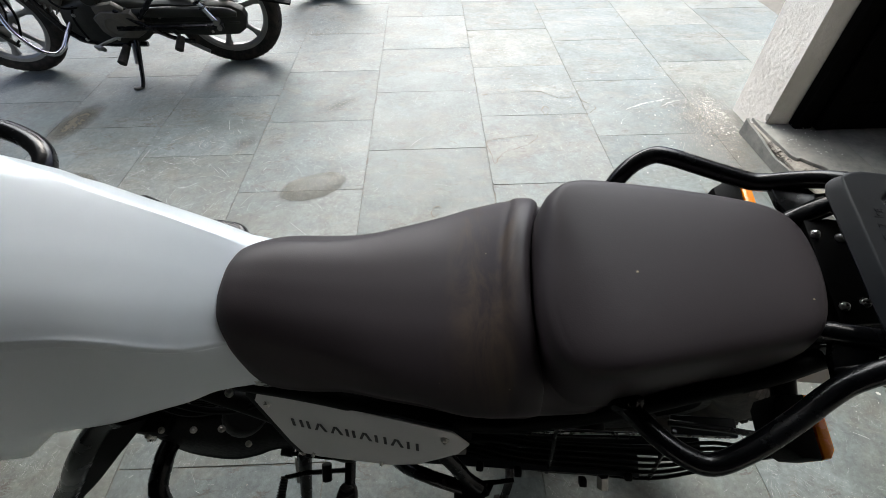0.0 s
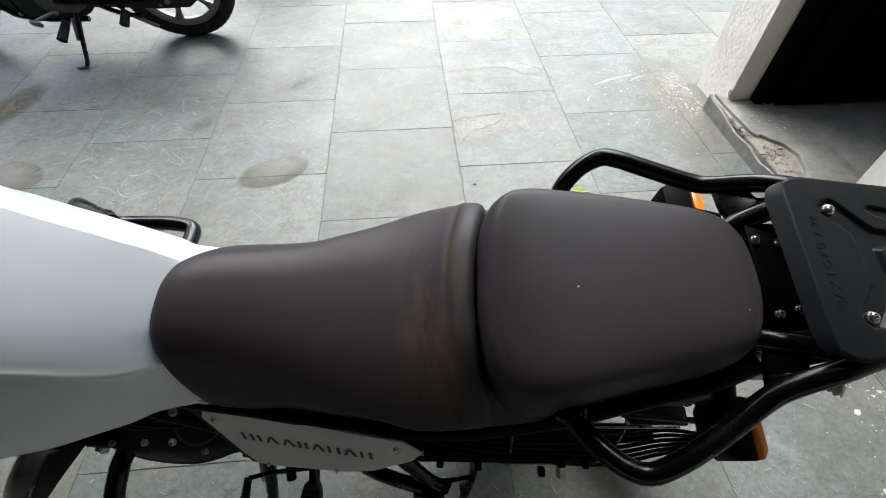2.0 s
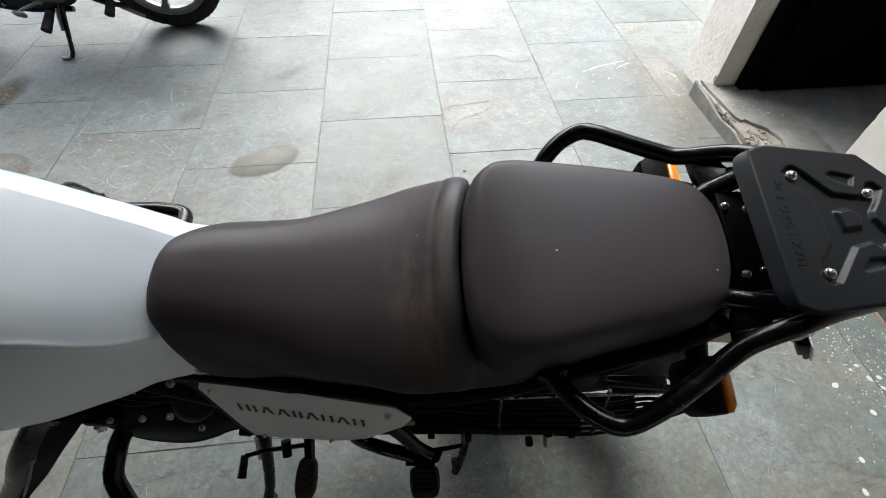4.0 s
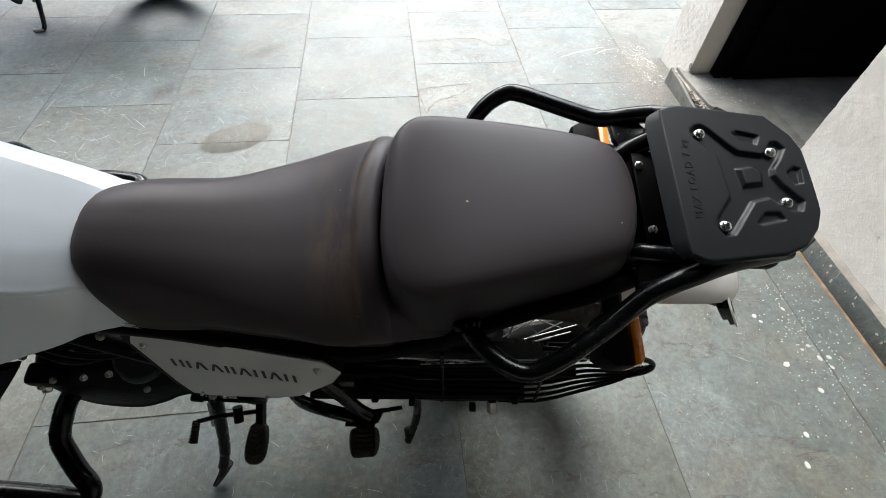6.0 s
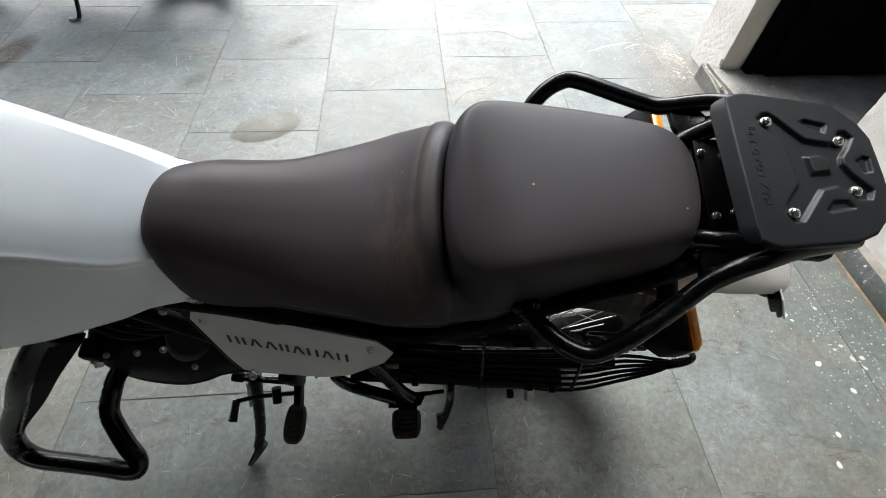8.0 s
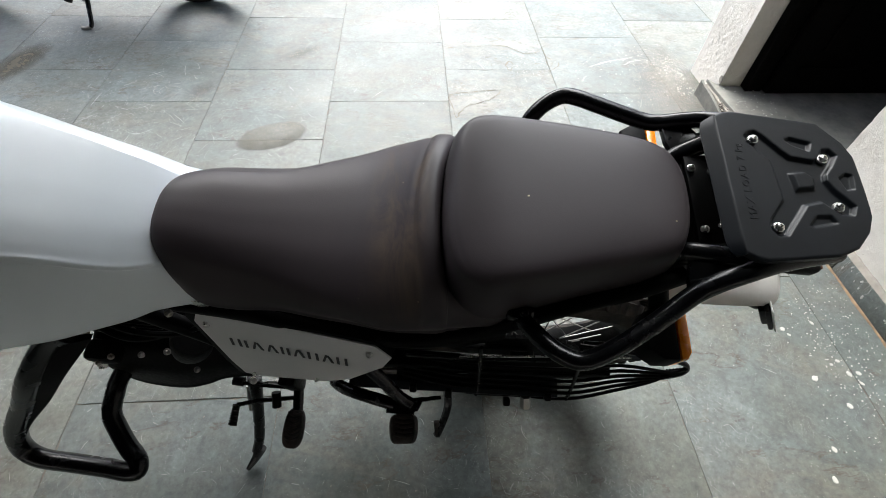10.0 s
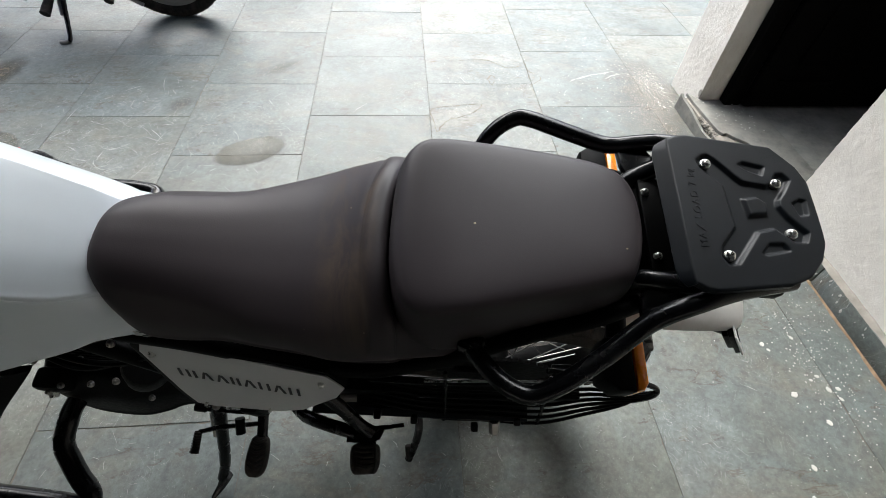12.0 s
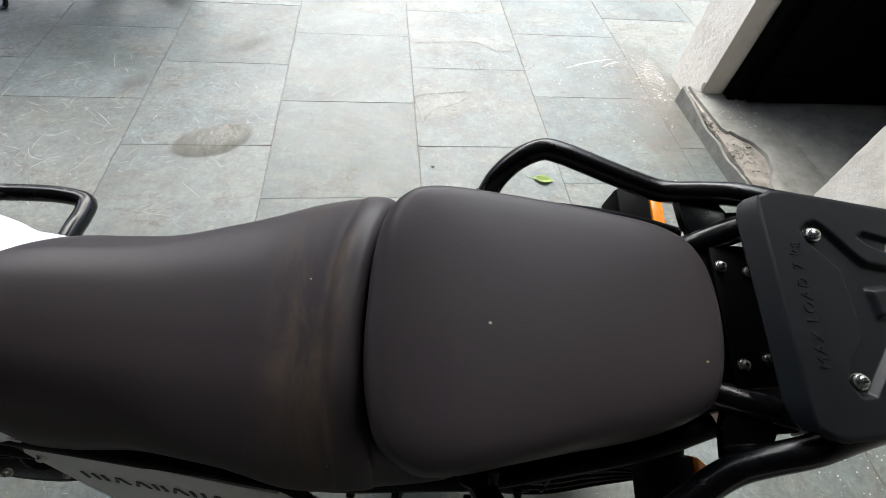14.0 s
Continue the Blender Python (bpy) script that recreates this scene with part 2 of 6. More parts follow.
MAT = {
    "stone": stone_material(),
    "grout": worn("grout", (0.105, 0.096, 0.080), 0.9, vary=0.3, relief=0.4, blotch=4),
    "plaster": plaster_material(),
    "seat": seat_material(),
    "white_paint": worn("pearl_white_paint", (0.755, 0.822, 0.855), 0.34, coat=0.4, vary=0.02, grain=300, relief=0.0, blotch=5, spread=0.03),
    "fender_white": worn("white_plastic", (0.62, 0.61, 0.58), 0.4, vary=0.06, dust=0.3),
    "black_tube": worn("black_enamel", (0.0018, 0.0020, 0.0026), 0.26, vary=0.15, grain=30, relief=0.0, blotch=12, gloss=0.30, spread=0.03),
    "black_plate": worn("black_powder_coat", (0.0028, 0.0044, 0.0064), 0.42, vary=0.3, grain=700, relief=0.03, blotch=16, dust=0.25, dust_colour=(0.012, 0.014, 0.017), gloss=0.22),
    "black_plastic": worn("black_plastic", (0.0022, 0.0022, 0.0022), 0.5, vary=0.25, grain=500, relief=0.06, dust=0.06, dust_colour=(0.010, 0.009, 0.008), gloss=0.06),
    "rubber": worn("tyre_rubber", (0.012, 0.0112, 0.0105), 0.8, vary=0.3, grain=200, relief=0.3, dust=0.55, dust_colour=(0.085, 0.068, 0.055), gloss=0.2),
    "engine_black": worn("black_crankcase", (0.002, 0.002, 0.002), 0.5, vary=0.3, grain=160, relief=0.08, dust=0.1, dust_colour=(0.009, 0.008, 0.007), gloss=0.07),
    "silver_panel": worn("silver_grey_paint", (0.56, 0.565, 0.56), 0.40, metal=0.15, vary=0.04, grain=900, relief=0.02),
    "emblem": worn("charcoal_print", (0.03, 0.03, 0.032), 0.5),
    "steel": worn("bright_steel", (0.55, 0.55, 0.53), 0.3, metal=1.0, vary=0.1),
    "dull_steel": worn("dull_steel", (0.30, 0.29, 0.27), 0.45, metal=0.9, vary=0.25, dust=0.3),
    "chrome": worn("chrome", (0.5, 0.5, 0.51), 0.14, metal=1.0, vary=0.05, relief=0.0),
    "alloy": worn("cast_alloy", (0.20, 0.20, 0.195), 0.45, metal=0.5, vary=0.15, dust=0.3),
    "grey_paint": worn("grey_engine_paint", (0.085, 0.077, 0.064), 0.5, metal=0.3, vary=0.3, dust=0.35, dust_colour=(0.2, 0.17, 0.13)),
    "dark_grey": worn("dark_grey_case", (0.017, 0.0175, 0.014), 0.5, vary=0.3, dust=0.35, dust_colour=(0.055, 0.048, 0.037), gloss=0.25),
    "orange": worn("amber_lens", (1.0, 0.27, 0.006), 0.28, coat=0.5, vary=0.12, grain=60, relief=0.0, blotch=40),
    "plate_white": worn("number_plate_white", (0.75, 0.75, 0.74), 0.4, vary=0.05),
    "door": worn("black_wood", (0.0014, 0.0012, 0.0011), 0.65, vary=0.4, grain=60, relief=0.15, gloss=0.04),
    "mortar": worn("broken_mortar", (0.20, 0.185, 0.16), 0.9, vary=0.35, grain=60, relief=0.9, blotch=20),
    "silt_edge": film("puddle_silt", (0.134, 0.123, 0.094), (0.235, 0.228, 0.196), 0.52, 0.10, (0.26, 0.22, 0), (0.35, 0.95)),
    "silt_faint": film("faint_silt", (0.155, 0.138, 0.104), (0.17, 0.152, 0.117), 0.40, 0.85),
    "silt_red": film("reddish_silt", (0.17, 0.150, 0.128), (0.20, 0.175, 0.150), 0.5, 0.9),
    "lime_dust": film("lime_dust", (0.24, 0.23, 0.205), (0.30, 0.285, 0.255), 0.5, 0.95),
    "silt_brown": film("brown_silt", (0.075, 0.064, 0.040), (0.10, 0.086, 0.06), 0.8, 0.6),
    "plaster_sand": worn("sandy_plaster", (0.20, 0.187, 0.163), 0.9, vary=0.25, grain=90, relief=0.8, blotch=16, dust=0.5, dust_colour=(0.30, 0.287, 0.257)),
    "foot_dirt": worn("foot_dirt", (0.17, 0.115, 0.070), 0.9, vary=0.4, grain=90, relief=0.6, blotch=25),
    "ledge": worn("slate_ledge", (0.094, 0.082, 0.061), 0.85, vary=0.4, grain=90, relief=0.4, blotch=30),
    "scrap_red": worn("red_foil", (0.45, 0.05, 0.06), 0.4, vary=0.3, blotch=200),
    "mud_speck": worn("dried_speck", (0.36, 0.30, 0.19), 0.7),
    "dusty_stone": worn("dusty_stone", (0.150, 0.152, 0.138), 0.7, vary=0.3, grain=60, relief=0.25, blotch=9, dust=0.6, dust_colour=(0.27, 0.255, 0.225)),
    "scored": worn("scored_stone", (0.30, 0.31, 0.30), 0.8, vary=0.35, blotch=14),
    "leaf": worn("green_leaf", (0.30, 0.40, 0.10), 0.45, vary=0.2, blotch=60),
    "drop": worn("limewash_drop", (0.42, 0.415, 0.39), 0.8, vary=0.08),
    "rust": worn("rusty_pipe", (0.10, 0.045, 0.025), 0.7, metal=0.4, vary=0.5),
    # pale finish of the added wall that reflects light inward
    "plaster_plain": worn("plain_plaster", (0.42, 0.41, 0.38), 0.9, vary=0.08, grain=40, relief=0.3, blotch=2),
    # kept very dark so that the unseen slabs and walls bounce little light
    "concrete": worn("concrete", (0.040, 0.039, 0.037), 0.85, vary=0.2, grain=40, relief=0.4, blotch=2),
}


# ---------- mesh helpers ----------
def part(name, bm, mat, parent=None, label="", sharp=38):
    """Links a bmesh as one mesh object, under a parent where one is given."""
    me = bpy.data.meshes.new(name)
    bmesh.ops.recalc_face_normals(bm, faces=bm.faces)
    bm.to_mesh(me)
    bm.free()
    me.polygons.foreach_set("use_smooth", [True] * len(me.polygons))
    me.set_sharp_from_angle(angle=radians(sharp))
    me.materials.append(MAT[mat])
    ob = new(name, me)
    if parent:
        ob.parent = parent
    if label:
        ob["label"] = label
    return ob


def thing(name, m, label, category, group="", kind=""):
    ob = new(name)
    ob.empty_display_size = 0.05
    ob.matrix_world = m
    return tagged(ob, label, category, group, kind)


def catmull(points, steps=6, closed=False):
    pts = [Vector(p) for p in points]
    n, out = len(pts), []
    for i in range(n if closed else n - 1):
        p0 = pts[(i - 1) % n] if closed or i else pts[0] * 2 - pts[1]
        p1, p2 = pts[i], pts[(i + 1) % n]
        p3 = pts[(i + 2) % n] if closed or i + 2 < n else pts[-1] * 2 - pts[-2]
        for k in range(steps):
            t = k / steps
            out.append(0.5 * (2 * p1 + (p2 - p0) * t + (2 * p0 - 5 * p1 + 4 * p2 - p3) * t * t + (3 * p1 - p0 - 3 * p2 + p3) * t ** 3))
    return out if closed else out + [pts[-1]]


def rings(bm, loops, caps=True, closed=False):
    vs = [[bm.verts.new(p) for p in lp] for lp in loops]
    n = len(vs[0])
    for a, b in zip(vs, vs[1:] + ([vs[0]] if closed else [])):
        for i in range(n):
            bm.faces.new((a[i], a[(i + 1) % n], b[(i + 1) % n], b[i]))
    if caps and not closed:
        bm.faces.new(vs[0][::-1]), bm.faces.new(vs[-1])
    return bm


def tube(points, r, sides=12, smooth=6, bm=None, flat=1.0):
    """A round bar along a smooth line; r may be one radius or one for each point. flat squeezes it upright."""
    bm = bm or bmesh.new()
    line = catmull(points, smooth) if smooth > 1 else [Vector(p) for p in points]
    rad = r if isinstance(r, (list, tuple)) else [r] * len(points)
    loops, up = [], None
    for i, p in enumerate(line):
        d = (line[min(i + 1, len(line) - 1)] - line[max(i - 1, 0)]).normalized()
        if up is None:
            up = d.orthogonal().normalized() if abs(d.z) > 0.9 else Vector((0, 0, 1))
        side = d.cross(up).normalized()
        up = side.cross(d).normalized()
        f = i / max(1, smooth)
        k = min(int(f), len(rad) - 2)
        rr = rad[k] + (rad[k + 1] - rad[k]) * (f - k)
        loops.append([p + rr * (math.cos(a) * side + flat * math.sin(a) * up) for a in (2 * math.pi * j / sides for j in range(sides))])
    return rings(bm, loops)


def box(size, at=(0, 0, 0), turn=(0, 0, 0), bevel=0.003, bm=None, segments=2):
    bm = bm or bmesh.new()
    made = bmesh.ops.create_cube(bm, size=1)
    vs = made["verts"]
    bmesh.ops.scale(bm, vec=size, verts=vs)
    if bevel:
        es = list({e for v in vs for e in v.link_edges})
        vs = list({v for f in bmesh.ops.bevel(bm, geom=es, offset=bevel, segments=segments, affect="EDGES", profile=0.5)["faces"] for v in f.verts} | {v for v in vs if v.is_valid})
    bmesh.ops.transform(bm, matrix=pose(*at, *turn), verts=[v for v in vs if v.is_valid])
    return bm


def slab(outline, thickness, bevel=0.0, bm=None, m=None):
    """A plate from an outline in its own x and y, its top at z = 0."""
    bm = bm or bmesh.new()
    top = [bm.verts.new((x, y, 0)) for x, y in outline]
    low = [bm.verts.new((x, y, -thickness)) for x, y in outline]
    n = len(top)
    f = bm.faces.new(top)
    bm.faces.new(low[::-1])
    for i in range(n):
        bm.faces.new((top[i], low[i], low[(i + 1) % n], top[(i + 1) % n]))
    bm.normal_update()
    if bevel:
        bmesh.ops.bevel(bm, geom=list(f.edges), offset=bevel, segments=2, affect="EDGES", profile=0.5)
    if m:
        bmesh.ops.transform(bm, matrix=m, verts=bm.verts)
    return bm


def lathe(profile, m=None, sides=24, bm=None):
    """Turns (radius, height) pairs round z."""
    bm = bm or bmesh.new()
    loops = [[Vector((max(r, 1e-4) * math.cos(a), max(r, 1e-4) * math.sin(a), h)) for a in (2 * math.pi * j / sides for j in range(sides))] for r, h in profile]
    if m:
        loops = [[m @ p for p in lp] for lp in loops]
    return rings(bm, loops)


def along(p, q):
    """A pose at p whose z axis points to q."""
    return Matrix.Translation(p) @ (Vector(q) - Vector(p)).to_track_quat("Z", "Y").to_matrix().to_4x4()


def bolt(parent, at, toward, r=0.006, mat="steel", label=""):
    """A domed socket-head bolt with a washer."""
    m = along(at, Vector(at) + Vector(toward))
    prof = [(r * 1.35, -0.002), (r * 1.35, 0.0008), (r * 1.05, 0.001), (r, 0.002), (r * 0.85, 0.0038), (r * 0.5, 0.0046), (r * 0.42, 0.0046), (r * 0.4, 0.0022), (0.0, 0.0022)]
    return part("bolt", lathe(prof, m, 14), mat, parent, label, 30)


# ---------- setting ----------
TILE_X, TILE_Y = 0.534, 0.545
ground_bm = bmesh.new()
bmesh.ops.create_grid(ground_bm, x_segments=8, y_segments=8, size=60)
ground = tagged(part("ground", ground_bm, "grout"), "dusty grey mortar bed under the stone paving", "ground", kind="structure")
ground.location.z = -0.0014
floor = tagged(thing("floor", pose(0, 0, 0), "greenish grey slate slab paving, scratched and stained", "floor", kind="structure"))


def wall_block(name, x0, x1, y0, y1, z0, z1, mat, label, category, bevel=0.006, rough=0.0, step=0.05):
    bm = box((x1 - x0, y1 - y0, z1 - z0), ((x0 + x1) / 2, (y0 + y1) / 2, (z0 + z1) / 2), bevel=bevel)
    return tagged(part(name, bm, mat), label, category, kind="structure")


def rough_wall(name, x0, x1, y0, y1, z0, z1, mat, label, category, depth=0.006, cell=0.03, high=1.2):
    """A wall block whose faces up to a height are uneven, as hand-trowelled plaster is."""
    bm = bmesh.new()
    zs = list(np.arange(z0, min(high, z1), cell)) + ([high] if high < z1 else []) + [z1]
    ring = []
    nx, ny = max(2, int((x1 - x0) / cell)), max(2, int(min(y1 - y0, 40) / cell))
    for i in range(nx):
        ring.append((x0 + (x1 - x0) * i / nx, y0))
    for i in range(ny):
        ring.append((x1, y0 + (y1 - y0) * i / ny))
    for i in range(nx):
        ring.append((x1 - (x1 - x0) * i / nx, y1))
    for i in range(ny):
        ring.append((x0, y1 - (y1 - y0) * i / ny))
    cx, cy = (x0 + x1) / 2, (y0 + y1) / 2
    loops = []
    for z in zs:
        lp = []
        for x, y in ring:
            p = Vector((x, y, z))
            n = noise.noise(p * 5) * 0.3 + noise.noise(p * 60) * 0.45 + noise.noise(p * 140) * 0.45 if z < high else 0
            away = Vector(((x - cx) / (x1 - x0), (y - cy) / (y1 - y0), 0))
            k = max(abs(away.x), abs(away.y))
            away = Vector((math.copysign(1, away.x) if abs(away.x) > 0.98 * k else 0, math.copysign(1, away.y) if abs(away.y) > 0.98 * k else 0, 0))
            lp.append(p + away * (n * depth - 0.004))
        loops.append(lp)
    return tagged(part(name, rings(bm, loops), mat, sharp=55), label, category, kind="structure")


WALL_X = 1.80
rough_wall("wall_east", WALL_X, WALL_X + 0.24, -3.2, -0.435, 0, 3.0, "plaster", "rough whitewashed plaster wall beside the doorway", "wall", 0.0030, 0.011, 0.62)
rough_wall("wall_pier", WALL_X, WALL_X + 0.24, 0.288, 0.545, 0, 3.0, "plaster", "crumbling whitewashed pier beside the dark doorway", "wall", 0.0030, 0.006, 0.66)
pier = bpy.data.objects["wall_pier"]
rnd = random.Random(9)
for at, r in (((1.803, 0.296, 0.100), 0.014), ((1.803, 0.298, 0.060), 0.012)):
    bm = bmesh.new()
    bmesh.ops.create_icosphere(bm, subdivisions=2, radius=r)
    for v in bm.verts:
        v.co = Vector((v.co.x * 0.25, v.co.y, v.co.z * 1.3)) * (1 + 0.5 * noise.noise(v.co * 60 + Vector(at) * 9)) + Vector(at)
    part("bare_mortar", bm, "plaster_sand", pier, "bare brown mortar where the plaster has fallen")
wall_block("wall_lintel", WALL_X, WALL_X + 0.24, -0.435, 0.288, 2.1, 3.0, "plaster", "whitewashed wall over the doorway", "wall")
# unseen walls behind the viewpoint; the slot between them admits low light
wall_block("wall_south", -1.95, 2.04, -3.4, -3.2, 0, 0.25, "concrete", "unseen low wall added under a slot that lets in low light", "wall")
wall_block("wall_south_head", -1.95, 2.04, -3.4, -3.2, 0.72, 2.7, "concrete", "unseen wall added over the light slot behind the parking space", "wall")
# added reflector, out of view: sunlit and pale, it fills the motorcycle's left side
wall_block("wall_street", -9, 9, -6.25, -6.0, 0, 4.2, "plaster_plain", "unseen pale wall added to bounce light through the slot", "wall")
# out of view, added to darken the floor at the lower left
wall_block("wall_west", -2.15, -1.95, -3.4, 0.30, 0, 3.0, "concrete", "unseen plain side wall added to block light from the west", "wall")
wall_block("wall_room_side", 2.04, 3.6, 0.545, 0.7, 0, 2.7, "plaster", "plain inner room wall", "wall")
wall_block("wall_room_back", 3.6, 3.75, -1.4, 0.7, 0, 2.7, "plaster", "plain inner room wall", "wall")
wall_block("wall_room_end", 2.04, 3.6, -1.4, -1.25, 0, 2.7, "plaster", "plain inner room wall", "wall")
# unseen slab, added to keep sky light off the parked motorcycle
wall_block("ceiling_west", -4.6, -0.70, 1.75, 4.2, 2.70, 2.85, "concrete", "unseen slab added to shade the parked motorcycle and the floor near it", "ceiling")
# three unseen roof slabs, their edges set by how much light should enter
wall_block("ceiling", -0.45, 0.80, -3.4, 1.50, 2.70, 2.85, "concrete", "unseen plain roof slab added to shade the parking space", "ceiling")
wall_block("ceiling_front", -2.15, -0.453, -3.4, 0.45, 2.70, 2.85, "concrete", "unseen plain roof slab, cut short to let light onto the tank", "ceiling")
wall_block("ceiling_east", 0.803, 2.04, -3.4, -0.75, 2.70, 2.85, "concrete", "unseen plain roof slab, cut short to let light onto the east wall", "ceiling")
wall_block("ceiling_room", 2.04, 3.75, -1.4, 0.7, 2.7, 2.85, "concrete", "plain ceiling of the inner room", "ceiling")
# added far wall, unseen; its height limits the light from the horizon
wall_block("wall_yard", -14, 14, 9.0, 9.25, 0, 3.0, "concrete", "unseen distant wall added to cut off low sky light", "wall")
# stone skirting along the east wall
for k, (a, b) in enumerate(((-3.2, -2.1), (-2.097, -1.35), (-1.347, -0.72), (-0.717, -0.437))):
    bm = box((0.016, b - a, 0.078), (WALL_X - 0.008, (a + b) / 2, 0.039), bevel=0.003)
    tagged(part("baseboard", bm, "stone"), "grey stone skirting slab along the wall foot", "baseboard", kind="structure")

bm = bmesh.new()
loops = []
for k in range(96):
    y = -1.95 + 1.50 * k / 95
    n = noise.noise(Vector((0, y * 14, 2))) + 0.6 * noise.noise(Vector((0, y * 45, 5)))
    d, h = 0.0155 + 0.0035 * n, 0.0832 + 0.004 * n
    loops.append([(WALL_X + 0.003, y, 0.0775), (WALL_X - d, y, 0.0775), (WALL_X - d * 0.7, y, h - 0.002), (WALL_X + 0.003, y, h + 0.006)])
tagged(part("trim", rings(bm, loops), "plaster_sand", sharp=50), "sandy plaster lip over the stone skirting", "trim", kind="structure")

bm = bmesh.new()
loops = []
for k in range(110):
    y = -1.95 + 1.50 * k / 109
    d = 0.0075 + 0.004 * noise.noise(Vector((4, y * 11, 2))) + 0.003 * noise.noise(Vector((4, y * 50, 5)))
    loops.append([(WALL_X - 0.014, y, 0.0002), (WALL_X - 0.016 - d, y, 0.0002), (WALL_X - 0.017 - d * 0.5, y, 0.0022), (WALL_X - 0.014, y, 0.0036)])
tagged(part("trim", rings(bm, loops), "foot_dirt", sharp=50), "brown dirt gathered along the skirting's foot", "trim", kind="structure")

# doorway: sill, frame, leaf
door_step = tagged(thing("door_step", pose(0, 0, 0), "chipped grey stone doorstep with broken mortar edge", "step", kind="structure"))
bm = box((0.265, 0.76, 0.060), (1.8925, -0.055, 0.030), bevel=0.003)
part("step_core", bm, "mortar", door_step, "sandy mortar bed")
bm = slab([(1.772, 0.345), (1.770, 0.27), (1.776, 0.16), (1.783, 0.045), (1.797, 0.020), (1.812, 0.026), (1.838, -0.010), (1.872, -0.040), (1.895, -0.115), (1.872, -0.20), (1.825, -0.27), (1.802, -0.34), (1.800, -0.434), (2.06, -0.434), (2.06, 0.283), (1.81, 0.283)], 0.014, 0.002)
bmesh.ops.translate(bm, vec=(0, 0, 0.074), verts=bm.verts)
part("tread", bm, "dusty_stone", door_step, "worn slate tread with a broken front edge")
# the riser stands upright, its upper edge chipped away along the crumbled mortar
bm = slab([(-0.430, 0.0), (0.336, 0.0), (0.333, 0.077), (0.318, 0.071), (0.285, 0.067), (0.235, 0.066), (0.190, 0.061), (0.150, 0.054), (0.105, 0.049), (0.060, 0.046), (0.020, 0.052), (-0.030, 0.058), (-0.070, 0.050), (-0.120, 0.046), (-0.170, 0.055), (-0.250, 0.062), (-0.430, 0.066)], 0.013, 0.0012, m=Matrix(((0, 0, 1, 1.749), (1, 0, 0, 0), (0, 1, 0, 0), (0, 0, 0, 1))))
part("riser", bm, "dusty_stone", door_step, "single upright slate slab with a chipped upper edge")
rnd = random.Random(4)
bm = bmesh.new()
for k in range(330):
    if k < 190:
        y = rnd.triangular(-0.02, 0.20, 0.08)
        x, z = rnd.uniform(1.750, 1.782), 0.052 + rnd.uniform(-0.004, 0.010)
    else:
        y = rnd.gauss(-0.10, 0.055)
        x, z = rnd.uniform(1.752, 1.86), 0.060 + rnd.uniform(-0.005, 0.006)
    r = rnd.uniform(0.0018, 0.0062) * rnd.choice((0.7, 1.0, 1.4))
    ico = bmesh.ops.create_icosphere(bm, subdivisions=1, radius=r)["verts"]
    for v in ico:
        v.co = Vector((v.co.x, v.co.y, v.co.z * 0.7)) * rnd.uniform(0.65, 1.25)
    bmesh.ops.translate(bm, vec=(x, y, z), verts=ico)
rubble = part("broken_mortar", bm, "mortar", door_step, "crumbled mortar", sharp=20)

inner = wall_block("floor_room", 2.06, 3.6, -1.25, 0.545, 0.0, 0.072, "dusty_stone", "dark slate floor inside the doorway", "floor", 0.002)
door_1 = tagged(thing("door_1", pose(0, 0, 0), "black wooden door standing open inside the doorway", "door", kind="structure"))
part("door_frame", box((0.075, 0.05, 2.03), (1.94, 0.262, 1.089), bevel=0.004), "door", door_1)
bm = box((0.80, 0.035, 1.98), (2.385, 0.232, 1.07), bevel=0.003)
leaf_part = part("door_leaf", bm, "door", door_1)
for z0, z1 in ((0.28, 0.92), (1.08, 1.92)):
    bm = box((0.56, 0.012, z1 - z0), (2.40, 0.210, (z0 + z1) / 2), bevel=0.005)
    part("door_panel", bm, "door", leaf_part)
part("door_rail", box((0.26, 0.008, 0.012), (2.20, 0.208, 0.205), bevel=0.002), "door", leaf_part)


# ---------- the adventure motorcycle ----------
# its own axes: x to the rear, y to its right side, z up along its lean
BIKE = Matrix.Translation((0.5127, -0.9681, 0)) @ pose(0, 0, 0, 0, 0, -5.7) @ pose(0, 0, 0, 15.0, 0, 0)
bike = thing("motorcycle", BIKE, "white and black adventure motorcycle leaning on its side stand", "motorcycle")


def half_ring(half, offset=0.0, steps=4):
    """A closed section from its right half, given from the top middle down to the bottom middle."""
    pts = catmull([(0, y, z) for y, z in half], steps)
    return [(p.y, p.z) for p in pts] + [(-p.y, p.z) for p in pts[-2:0:-1]]


def smooth_rows(stations, steps):
    """Glides from row to row of numbers."""
    arr = np.array(stations)
    out = []
    n = len(stations)
    for i in range(n - 1):
        p0 = arr[i - 1] if i else 2 * arr[0] - arr[1]
        p3 = arr[i + 2] if i + 2 < n else 2 * arr[-1] - arr[-2]
        for k in range(steps):
            t = k / steps
            m1, m2 = (arr[i + 1] - p0) / 2, (p3 - arr[i]) / 2
            out.append((2 * t ** 3 - 3 * t * t + 1) * arr[i] + (t ** 3 - 2 * t * t + t) * m1 + (3 * t * t - 2 * t ** 3) * arr[i + 1] + (t ** 3 - t * t) * m2)
    out.append(arr[-1])
    return out


